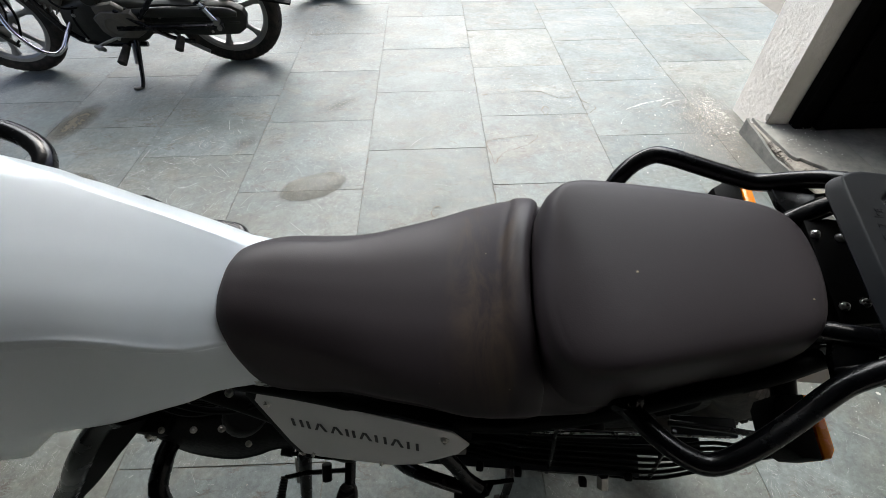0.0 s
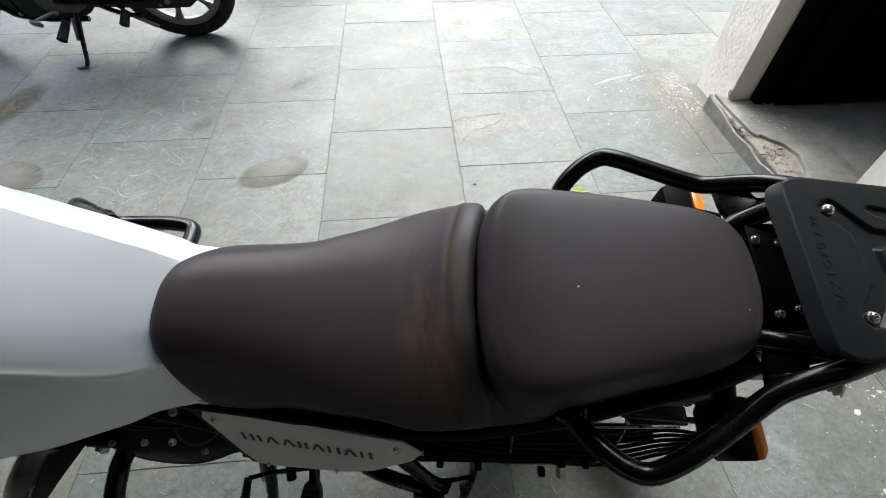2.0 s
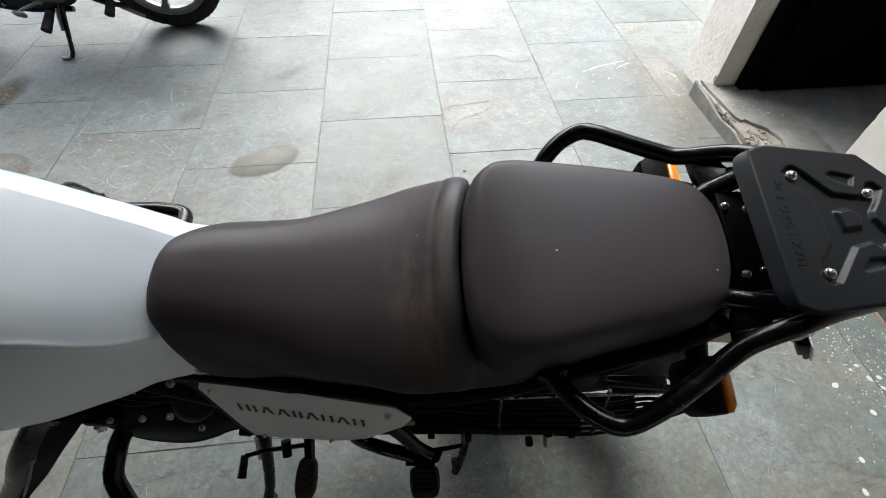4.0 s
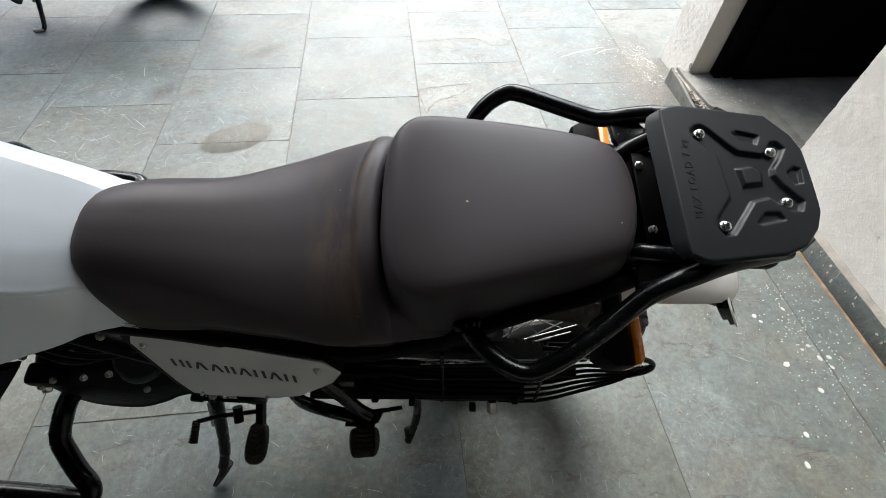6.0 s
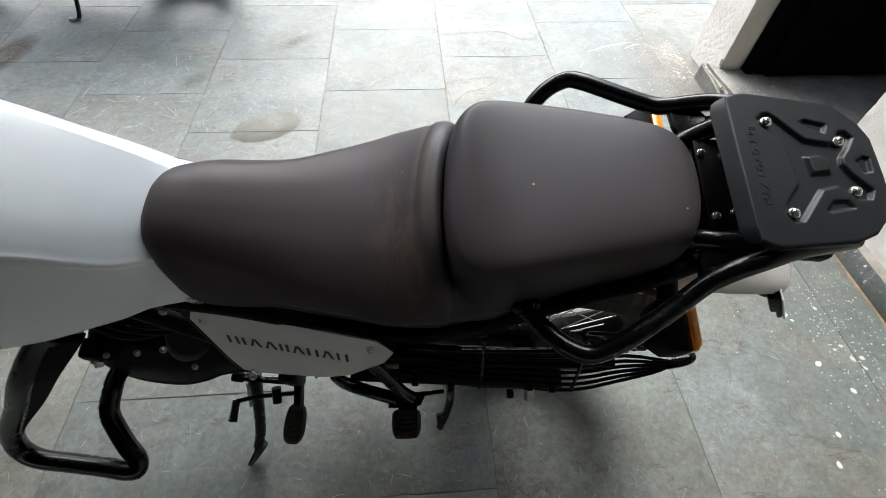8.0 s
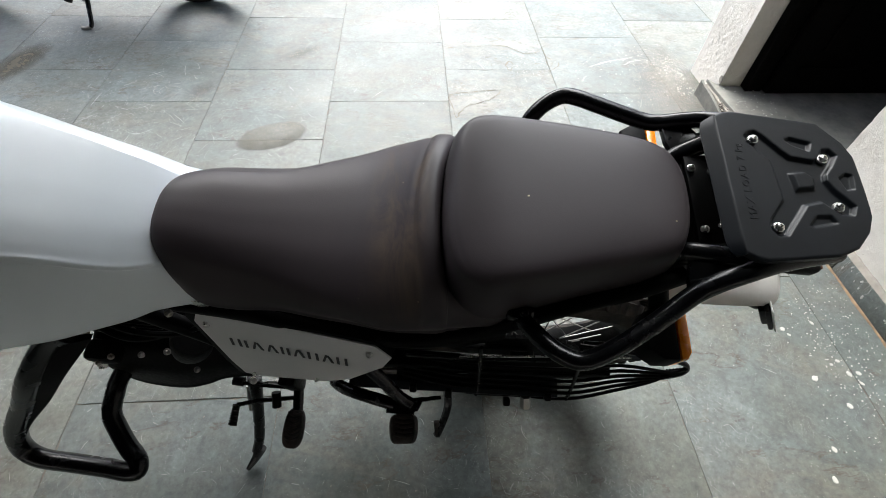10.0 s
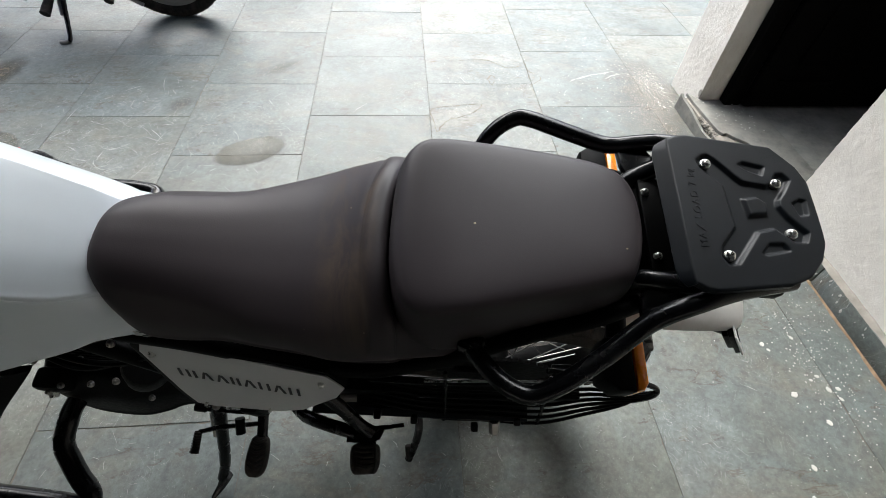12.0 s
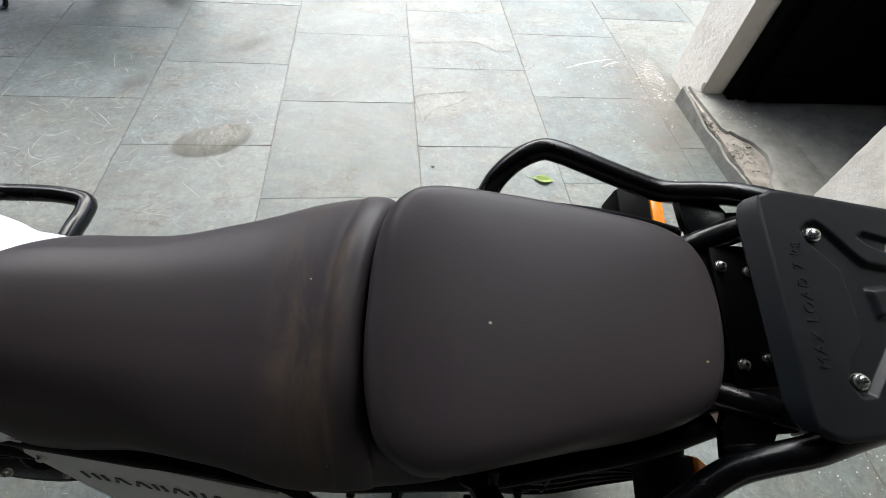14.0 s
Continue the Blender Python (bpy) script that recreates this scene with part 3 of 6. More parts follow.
def loft(stations, half, steps=5, drift=None, left=None):
    """Skins sections along x. stations: rows of x and the numbers that half() turns into a right half; left: rows for the other half."""
    loops = []
    for s, o in zip(smooth_rows(stations, steps), smooth_rows(left or stations, steps)):
        shift = drift(s[0]) if drift else 0
        right = half_ring(half(*s[1:]))
        other = half_ring(half(*o[1:]))
        n = len(right) // 2 + 1
        ring = right[:n] + other[n:]
        loops.append([(s[0], y + shift, z) for y, z in ring])
    return rings(bmesh.new(), loops)


def set_over(x):
    """The cushions and tank sit a little to the left towards the front."""
    return -0.012 * min(1, max(0, (0.10 - x) / 0.45))


# fuel tank: x, top middle z, crease y and z, flank y and z, foot y and z
def tank_half(zt, yc, zc, ys, zs, yb, zb, sharp=0.0):
    d = zt - zc
    flank = [(yc + (ys - yc) * k + out, zc + (zs - zc) * k) for k, out in ((0.16 - 0.06 * sharp, 0.0014), (0.5, 0.0040))]
    edge = [(yc * (0.90 + 0.02 * sharp), zt - d * 0.80 - 0.0004), (yc * (0.965 + 0.02 * sharp), zc - 0.0008 + 0.0020 * sharp), (yc + (ys - yc) * 0.045, zc + (zs - zc) * 0.05)]
    return [(0, zt), (yc * 0.45, zt - d * 0.18), (yc * 0.75, zt - d * 0.52)] + edge + flank + [(ys, zs), (yb, zb), (yb - 0.02, zb - 0.006), (yb * 0.5, zb + 0.01), (0, zb + 0.012)]


TANK = [
    (-0.392, 0.7668, 0.05, 0.764, 0.093, 0.741, 0.096, 0.735),
    (-0.42, 0.7916, 0.054, 0.788, 0.099, 0.741, 0.103, 0.73),
    (-0.45, 0.8126, 0.058, 0.812, 0.104, 0.741, 0.108, 0.725),
    (-0.472, 0.826, 0.062, 0.826, 0.108, 0.74, 0.112, 0.721),
    (-0.5, 0.841, 0.066, 0.84, 0.119, 0.739, 0.124, 0.717),
    (-0.54, 0.8556, 0.075, 0.853, 0.132, 0.739, 0.136, 0.711),
    (-0.6, 0.8658, 0.09, 0.862, 0.15, 0.738, 0.154, 0.703),
    (-0.68, 0.8744, 0.115, 0.867, 0.17, 0.745, 0.168, 0.688),
    (-0.705, 0.8762, 0.121, 0.867, 0.176, 0.748, 0.178, 0.674),
    (-0.73, 0.878, 0.128, 0.868, 0.18, 0.752, 0.188, 0.656),
    (-0.78, 0.8816, 0.143, 0.868, 0.19, 0.76, 0.2, 0.622),
    (-0.9, 0.8862, 0.166, 0.868, 0.2, 0.77, 0.208, 0.606),
    (-0.98, 0.8802, 0.16, 0.862, 0.188, 0.77, 0.19, 0.64),
    (-1.01, 0.8568, 0.12, 0.84, 0.14, 0.77, 0.13, 0.71),
]
# the left crease lies lower and further out
LOW = {-0.42: (0.060, 0.782), -0.45: (0.074, 0.796), -0.472: (0.083, 0.808), -0.50: (0.089, 0.824), -0.54: (0.091, 0.840), -0.60: (0.093, 0.846), -0.68: (0.104, 0.848), -0.705: (0.110, 0.8485), -0.73: (0.117, 0.849), -0.78: (0.132, 0.850), -0.90: (0.160, 0.852)}
LEFT = [(x, zt, *LOW.get(x, (yc, zc)), *rest, 1.0) for x, zt, yc, zc, *rest in TANK]
bm = loft([row + (0.0,) for row in TANK], tank_half, drift=set_over, left=LEFT)
for v in bm.verts:
    # the cushion's skirt overlaps the tank's tail on the left
    if v.co.y < 0 and v.co.x > -0.472:
        k = min(1.0, (v.co.x + 0.472) / 0.03) * min(1.0, max(0.0, -v.co.y - 0.03) / 0.035) ** 2
        v.co.y += 0.002 * k
        if v.co.z > 0.738:
            v.co.z -= 0.002 * k
tank = part("fuel_tank", bm, "white_paint", bike, "pearl white painted steel tank", 60)
part("tank_seam", tube([(-0.62, -0.150, 0.700), (-0.54, -0.138, 0.712), (-0.46, -0.117, 0.723), (-0.400, -0.098, 0.733)], 0.004, 8), "black_plastic", tank)


# cushions: x, crown z, shoulder half width and z, foot half width and z
def seat_half(zc, w, zs, wb, zb):
    return [(0, zc), (w * 0.45, zc - (zc - zs) * 0.10), (w * 0.78, zc - (zc - zs) * 0.45), (w * 0.95, zs + 0.004), (w + max(0.0, wb - w) * 0.5 + 0.002, zs - 0.32 * (zs - zb)), (wb, zb + 0.010), (wb * 0.985, zb), (wb * 0.6, zb - 0.001), (0, zb - 0.002)]


part("seam_tip", loft([(-0.428, 0.7300, 0.003, 0.7285, 0.004, 0.7190), (-0.416, 0.7360, 0.007, 0.7335, 0.008, 0.7195), (-0.402, 0.7395, 0.008, 0.7360, 0.009, 0.7200), (-0.394, 0.7360, 0.004, 0.7335, 0.005, 0.7230)], seat_half, 3, lambda x: -0.104), "steel", tank, "bright metal tip of the tank seam")

RIDER = [
    (-0.4555, 0.802, 0.012, 0.796, 0.016, 0.774),
    (-0.4540, 0.810, 0.030, 0.798, 0.036, 0.770),
    (-0.4490, 0.817, 0.046, 0.799, 0.054, 0.764),
    (-0.4400, 0.821, 0.058, 0.798, 0.069, 0.757),
    (-0.4230, 0.823, 0.069, 0.795, 0.086, 0.747),
    (-0.3950, 0.822, 0.077, 0.790, 0.1005, 0.735),
    (-0.35, 0.814, 0.084, 0.782, 0.1045, 0.733),
    (-0.30, 0.807, 0.092, 0.777, 0.105, 0.735),
    (-0.25, 0.806, 0.107, 0.777, 0.113, 0.735),
    (-0.20, 0.813, 0.121, 0.781, 0.120, 0.734),
    (-0.165, 0.827, 0.132, 0.788, 0.127, 0.733),
    (-0.140, 0.8425, 0.135, 0.797, 0.129, 0.733),
    (-0.128, 0.8520, 0.135, 0.8025, 0.129, 0.733),
    (-0.121, 0.8570, 0.1345, 0.8055, 0.129, 0.734),
    (-0.116, 0.8640, 0.1345, 0.8105, 0.129, 0.734),
    (-0.110, 0.8682, 0.134, 0.8130, 0.129, 0.735),
    (-0.1020, 0.8688, 0.1335, 0.8135, 0.129, 0.736),
    (-0.0955, 0.8668, 0.133, 0.812, 0.128, 0.737),
    (-0.0905, 0.8615, 0.132, 0.808, 0.127, 0.738),
    (-0.0865, 0.8460, 0.131, 0.800, 0.126, 0.740),
    (-0.048, 0.830, 0.128, 0.796, 0.124, 0.744),
    (-0.018, 0.825, 0.122, 0.796, 0.1235, 0.748),
    (0.007, 0.815, 0.105, 0.796, 0.1065, 0.766),
]
bm = loft(RIDER, seat_half, 6, set_over)
for v in bm.verts:
    # the rolled rear edge bows back towards its ends
    k = max(0.0, min(1.0, (v.co.x + 0.20) / 0.09))
    v.co.x += 1.25 * k * min(0.11, abs(v.co.y + 0.010)) ** 2
part("rider_seat", bm, "seat", bike, "dark brown vinyl front cushion with dried mud smears", 60)
# rear cushion: the outline of its flat top, clockwise from the front
CREST = [(-0.0765, -0.010), (-0.0755, 0.035), (-0.0700, 0.066), (-0.0585, 0.0840), (-0.040, 0.0905), (-0.010, 0.0900), (0.055, 0.0830), (0.115, 0.0735), (0.148, 0.0650), (0.168, 0.0520), (0.1785, 0.030), (0.1815, 0.000), (0.1790, -0.030), (0.1710, -0.056), (0.158, -0.0710), (0.125, -0.0835), (0.082, -0.0940), (0.030, -0.1065), (-0.010, -0.1150), (-0.0395, -0.1160), (-0.0600, -0.1010), (-0.0710, -0.071), (-0.0755, -0.040)]
crest = catmull([(x, y, 0) for x, y in CREST], 5, True)


def cushion_foot(x):
    """The height of the rear cushion's lower edge."""
    return float(np.interp(x, (-0.09, -0.04, 0.03, 0.06, 0.10, 0.13, 0.165, 0.20), (0.800, 0.775, 0.776, 0.793, 0.826, 0.842, 0.850, 0.853)))


out_dir = []
for a, b in zip(crest[-1:] + crest[:-1], crest[1:] + crest[:1]):
    d = (b - a).normalized()
    out_dir.append(Vector((-d.y, d.x, 0)))
hub_at = Vector((0.050, -0.006, 0))
if (crest[0] - hub_at).dot(out_dir[0]) < 0:
    out_dir = [-d for d in out_dir]
loops = []
for share, drop_z in ((0.04, 0.0), (0.30, 0.0002), (0.55, 0.0009), (0.74, 0.0020), (0.87, 0.0034), (0.94, 0.0050), (0.975, 0.0068), (1.0, 0.0096)):
    loops.append([hub_at + (c - hub_at) * share + Vector((0, 0, 0.9085 - drop_z)) for c in crest])
for away, share in ((0.0022, 0.95), (0.0045, 0.86), (0.0070, 0.70), (0.0095, 0.48), (0.0115, 0.24), (0.0120, 0.05), (0.0105, -0.01), (-0.006, -0.01)):
    loops.append([c + d * away + Vector((0, 0, cushion_foot(c.x) + (0.8989 - cushion_foot(c.x)) * share)) for c, d in zip(crest, out_dir)])
for lp in loops[8:15]:
    # the front face leans forward into the gap
    for p in lp:
        if p.x < -0.05:
            p.x -= 0.35 * min(0.010, max(0.0, 0.8989 - p.z)) * min(1.0, (-0.05 - p.x) / 0.02)
bm = rings(bmesh.new(), loops)
for v in bm.verts:
    # front corner tilted down a little: shaped to imitate a reflection's darker edge
    s = (v.co.x + 0.0455) * -0.936 + (v.co.y + 0.016) * -0.352
    if v.co.z > 0.890 and s > 0:
        v.co.z -= 0.17 * s * min(1, (v.co.z - 0.890) / 0.010)
part("pillion_seat", bm, "seat", bike, "dark brown vinyl rear cushion, lightly dusty", 60)

for sx, sy2, sz, r in ((0.004, -0.0227, 0.9078, 0.0017), (0.1605, -0.0423, 0.9055, 0.0013), (-0.1377, 0.0218, 0.8490, 0.0008)):
    bm = bmesh.new()
    bmesh.ops.create_icosphere(bm, subdivisions=1, radius=r)
    bmesh.ops.transform(bm, matrix=Matrix.Translation((sx, sy2, sz)) @ Matrix.Diagonal((1, 0.8, 0.4, 1)), verts=bm.verts)
    part("dried_speck", bm, "mud_speck", bike, "dried yellowish speck")

# silver side panel with its bolts and dark emblem
PN = Vector((0.1375, 0.916, -0.3768)).normalized()
PU = Vector((0.973, -0.14, 0.02))
PU = (PU - PN * PU.dot(PN)).normalized()
PV = PU.cross(PN).normalized()
PO = Vector((-0.352, -0.137, 0.681)) - PN * 0.002
PANEL = Matrix((PU.to_4d(), PV.to_4d(), (-PN).to_4d(), (0, 0, 0, 1))).transposed()
PANEL[0][3], PANEL[1][3], PANEL[2][3] = PO
for i in range(3):
    PANEL[3][i] = 0.0
PINV = PANEL.inverted()


def on_panel(p):
    q = PINV @ Vector(p)
    return q.x, q.y


OUTLINE = [(-0.404, -0.116, 0.714), (-0.169, -0.151, 0.713), (-0.147, -0.163, 0.693), (-0.160, -0.170, 0.668), (-0.214, -0.183, 0.619), (-0.255, -0.185, 0.599), (-0.362, -0.179, 0.575), (-0.388, -0.175, 0.574), (-0.402, -0.162, 0.600), (-0.432, -0.123, 0.685), (-0.424, -0.117, 0.702)]
flat = [on_panel(p) for p in OUTLINE]
side_panel = part("side_panel", slab(flat, 0.003, 0.0008, m=PANEL), "silver_panel", bike, "silver grey side panel with dark emblem")
cx, cy = sum(p[0] for p in flat) / len(flat), sum(p[1] for p in flat) / len(flat)
back = [(cx - 0.008 + (x - cx) * 1.06, cy - 0.002 + (y - cy) * 1.10) for x, y in flat]
part("panel_backing", slab(back, 0.03, 0.002, m=PANEL @ Matrix.Translation((0, 0, -0.0035))), "black_plastic", bike)
for at in ((-0.414, -0.125, 0.684), (-0.177, -0.158, 0.694), (-0.371, -0.176, 0.580), (-0.267, -0.183, 0.600)):
    x, y = on_panel(at)
    p = PANEL @ Vector((x, y, 0.0005))
    b = bolt(side_panel, p, -PN, 0.0044 if at[2] > 0.65 else 0.0026)
# nine plain slanted strokes stand for the emblem
e0, e1 = Vector(on_panel((-0.386, -0.1435, 0.6555))), Vector(on_panel((-0.212, -0.1655, 0.6635)))
run = e1 - e0
tilt = math.atan2(run.y, run.x)
widths = [1.0, 0.35, 1.15, 1.15, 0.8, 1.15, 1.0, 1.15, 1.0]
gap, total = 0.42, 0.0
total = sum(widths) + gap * 8
unit, s = run.length / total, 0.0
for k, w in enumerate(widths):
    mid = e0 + run * ((s + w / 2) / total)
    half, h = w * unit / 2, 0.0085
    bm = bmesh.new()
    for sx, lean in ((-1, 0.35 if w > 1.05 else 0.0), (1, -0.35 if w > 1.05 else 0.0)):
        if w < 0.5 and sx > 0:
            continue
        c = sx * (half - 0.0012) * (0.55 if w > 1.05 else 1.0) if w > 0.5 else 0.0
        sk = lean * h
        q = [(c - 0.0019 + sk, h), (c + 0.0019 + sk, h), (c + 0.0019 - sk, -h), (c - 0.0019 - sk, -h)]
        slab(q, 0.0008, 0, bm)
    bmesh.ops.transform(bm, matrix=PANEL @ Matrix.Translation((mid.x, mid.y, 0.0010)) @ pose(0, 0, 0, 0, 0, math.degrees(tilt)), verts=bm.verts)
    part("emblem_bar", bm, "emblem", side_panel)
    s += w + gap

# frame and subframe tubes
for sy in (-1, 1):
    part("seat_rail", tube([(-0.47, sy * 0.092 - 0.012, 0.700), (-0.36, sy * 0.104 - 0.012, 0.712), (-0.22, sy * 0.122 - 0.012, 0.705), (-0.12, sy * 0.132 - 0.008, 0.705), (-0.04, sy * 0.134, 0.745), (0.02, sy * 0.126, 0.795), (0.08, sy * 0.112, 0.825), (0.14, sy * 0.098, 0.840), (0.19, sy * 0.080, 0.850)], 0.011, 10), "black_plastic", bike)
    part("subframe_stay", tube([(-0.36, sy * 0.11, 0.55), (-0.2, sy * 0.115, 0.62), (-0.05, sy * 0.112, 0.71), (0.03, sy * 0.108, 0.78)], 0.010, 8), "black_tube", bike)
    if sy > 0:
        line = [(0.010, 0.116, 0.812), (0.016, 0.127, 0.830), (0.024, 0.137, 0.846), (0.041, 0.150, 0.858), (0.062, 0.157, 0.866), (0.080, 0.153, 0.868), (0.096, 0.147, 0.868), (0.135, 0.132, 0.867), (0.164, 0.1215, 0.867), (0.180, 0.116, 0.872), (0.200, 0.109, 0.886), (0.224, 0.100, 0.900), (0.26, 0.086, 0.909), (0.32, 0.070, 0.908)]
    else:
        line = [(0.006, -0.122, 0.806), (0.014, -0.136, 0.818), (0.030, -0.158, 0.829), (0.050, -0.175, 0.835), (0.072, -0.181, 0.838), (0.098, -0.171, 0.846), (0.126, -0.154, 0.855), (0.152, -0.136, 0.862), (0.170, -0.122, 0.870), (0.184, -0.112, 0.880), (0.200, -0.105, 0.894), (0.222, -0.098, 0.907), (0.26, -0.085, 0.911), (0.32, -0.070, 0.908)]
    rail = tube(line, 0.0104, 16)
    rail = part("grab_rail", rail, "black_tube", bike, "bent black steel grab rail")
    part("rail_bracket", box((0.03, 0.022, 0.026), (0.010, sy * 0.126, 0.812), (0, 0, 20 * sy), 0.005), "black_tube", rail)
    bolt(rail, (0.012, sy * 0.128, 0.825), (0, 0, 1), 0.006, "black_tube")
    # rack stay from the seat's tail to the rail
    part("rack_stay", tube([(0.158, sy * 0.052, 0.842), (0.186, sy * 0.062, 0.872), (0.212, sy * 0.071, 0.887), (0.240, sy * 0.079, 0.898), (0.262, sy * 0.082, 0.904)], 0.0115, 12), "black_tube", bike)
    # a folded web between rail and stay, with a slit left open towards the plate
    bm = slab([(0.190, 0.060), (0.182, 0.084), (0.180, 0.110), (0.190, 0.108), (0.206, 0.102), (0.212, 0.089), (0.206, 0.064)], 0.008, 0.0006)
    slab([(0.2062, 0.0645), (0.2122, 0.0885), (0.248, 0.0835), (0.248, 0.070)], 0.008, 0.0006, bm)
    bmesh.ops.transform(bm, matrix=Matrix(((1, 0, 0, 0), (0, sy, 0, 0), (0.48, 0, 1, 0.871 - 0.48 * 0.172), (0, 0, 0, 1))), verts=bm.verts)
    part("gusset", bm, "black_tube", bike)
    if sy < 0:
        part("gusset_rib", box((0.024, 0.006, 0.010), (0.192, sy * 0.098, 0.8765), (0, -25, -sy * 6), 0.002), "black_tube", bike)

# tail bracket with four bolts between cushion and rack
bm = slab([(0.190, -0.058), (0.215, -0.056), (0.262, -0.050), (0.262, 0.054), (0.215, 0.060), (0.190, 0.058)], 0.006, 0.0015)
bmesh.ops.translate(bm, vec=(0.003, 0, 0.886), verts=bm.verts)
tail_bracket = part("tail_bracket", bm, "black_plastic", bike)
for at in ((0.199, 0.0395, 0.8865), (0.201, -0.0400, 0.8865), (0.2225, 0.0360, 0.8865), (0.2220, -0.0350, 0.8865)):
    bolt(tail_bracket, at, (0, 0, 1), 0.0037)

bm = slab([(0.120, -0.090), (0.170, -0.078), (0.262, -0.058), (0.262, 0.064), (0.170, 0.070), (0.120, 0.075)], 0.045, 0.006)
bmesh.ops.translate(bm, vec=(0, 0, 0.862), verts=bm.verts)
part("tail_cover", bm, "black_plastic", bike)

# luggage plate
PLATE = [(0.211, 0.084), (0.222, 0.0895), (0.234, 0.091), (0.324, 0.080), (0.345, 0.056), (0.354, 0.033), (0.350, -0.038), (0.342, -0.056), (0.326, -0.074), (0.305, -0.084), (0.232, -0.0935), (0.222, -0.092), (0.212, -0.086)]
BOLTS = ((0.2490, 0.0535), (0.3190, 0.0320), (0.3195, -0.0275), (0.2510, -0.0545))
# the sunken cross that holds the bolts, the raised island in it and the sunken pockets beside it
CROSS = [(0.245, 0.063), (0.239, 0.057), (0.241, 0.048), (0.2615, 0.026), (0.2635, -0.022), (0.245, -0.045), (0.242, -0.056), (0.248, -0.065), (0.258, -0.064), (0.286, -0.028), (0.304, -0.023), (0.320, -0.0375), (0.332, -0.037), (0.337, -0.026), (0.321, -0.007), (0.3155, 0.004), (0.3165, 0.011), (0.3255, 0.022), (0.335, 0.037), (0.329, 0.0455), (0.321, 0.044), (0.313, 0.032), (0.308, 0.0285), (0.284, 0.032), (0.277, 0.039), (0.259, 0.060), (0.252, 0.065)]
ISLAND = [(0.279, 0.012), (0.281, -0.010), (0.302, -0.007), (0.304, 0.008), (0.295, 0.015)]
POCKETS = ([(0.283, 0.054), (0.291, 0.047), (0.306, 0.041), (0.311, 0.052), (0.289, 0.0575)], [(0.329, 0.008), (0.334, -0.007), (0.342, -0.005), (0.344, 0.012), (0.338, 0.014)], [(0.283, -0.051), (0.293, -0.040), (0.308, -0.039), (0.312, -0.047), (0.287, -0.053)])


def seg_gap(p, a, b2):
    ax, ay, bx, by = *a, *b2
    t = max(0.0, min(1.0, ((p[0] - ax) * (bx - ax) + (p[1] - ay) * (by - ay)) / ((bx - ax) ** 2 + (by - ay) ** 2)))
    return math.hypot(p[0] - ax - t * (bx - ax), p[1] - ay - t * (by - ay))


def soft(d, edge, fall):
    t = max(0.0, min(1.0, (edge + fall - d) / fall))
    return t * t * (3 - 2 * t)


def inward(x, y, poly):
    """How far a point lies inside an outline; below zero outside."""
    inside, near = False, 1.0
    for (ax, ay), (bx, by) in zip(poly, poly[1:] + poly[:1]):
        near = min(near, seg_gap((x, y), (ax, ay), (bx, by)))
        if (ay > y) != (by > y) and x < ax + (bx - ax) * (y - ay) / (by - ay):
            inside = not inside
    return near if inside else -near


def press(x, y):
    """The height of the pressed pattern against the flat plate."""
    low = soft(-inward(x, y, CROSS), -0.0030, 0.0042) * (1 - soft(-inward(x, y, ISLAND), -0.0030, 0.0042))
    low = max([low] + [0.75 * soft(-inward(x, y, p), -0.0022, 0.0036) for p in POCKETS])
    return -0.0042 * low


def span(x):
    ys = []
    for (ax, ay), (bx, by) in zip(PLATE, PLATE[1:] + PLATE[:1]):
        if (ax - x) * (bx - x) <= 0 and abs(ax - bx) > 1e-9:
            ys.append(ay + (by - ay) * (x - ax) / (bx - ax))
    return min(ys), max(ys)


bm = bmesh.new()
xs = [float(v) for v in np.linspace(0.2122, 0.3538, 128)]
grid = []
for x in xs:
    lo, hi = span(x)
    row = []
    for v in np.linspace(0, 1, 126):
        y = lo + (hi - lo) * v
        edge = min(y - lo, hi - y, 0.3538 - x)
        row.append(bm.verts.new((x, y, 0.928 + press(x, y) - 0.0016 * (1 - min(1.0, edge / 0.003)) ** 2)))
    grid.append(row)
for p, q in zip(grid, grid[1:]):
    for k in range(125):
        bm.faces.new((p[k], q[k], q[k + 1], p[k + 1]))
rim = grid[0] + [r[-1] for r in grid[1:]] + grid[-1][-2::-1] + [r[0] for r in grid[-2:0:-1]]
low = [bm.verts.new(v.co + Vector((0, 0, -0.006))) for v in rim]
for k in range(len(rim)):
    bm.faces.new((rim[k], rim[(k + 1) % len(rim)], low[(k + 1) % len(rim)], low[k]))
bm.faces.new(low)
rack = part("luggage_plate", bm, "black_plate", bike, "black pressed steel luggage plate", 50)
# its front edge is folded down
fold = [(0.2121, 0.9282), (0.2105, 0.9280), (0.2085, 0.9268), (0.1965, 0.9195), (0.1975, 0.9172), (0.2121, 0.9240)]
loops = []
for y, slip in ((0.0845, 0.010), (0.0790, 0.0035), (0.068, 0.0), (0.0, 0.001), (-0.068, 0.002), (-0.0800, 0.0050), (-0.0865, 0.011)):
    loops.append([(x + slip * min(1.0, (0.2121 - x) / 0.0136), y, z) for x, z in fold])
part("front_flange", rings(bmesh.new(), loops), "black_plate", rack, "", 40)
for x, y in BOLTS:
    bolt(rack, (x, y, 0.9262), (0, 0, 1), 0.0042)
# pressed load rating
curve = bpy.data.curves.new("load_text", "FONT")
curve.body, curve.size, curve.extrude, curve.bevel_depth, curve.space_character = "MAX LOAD 7 kg", 0.0108, 0.00016, 0.00012, 1.25
curve.align_x, curve.align_y = "CENTER", "CENTER"
tmp = bpy.data.objects.new("load_text", curve)
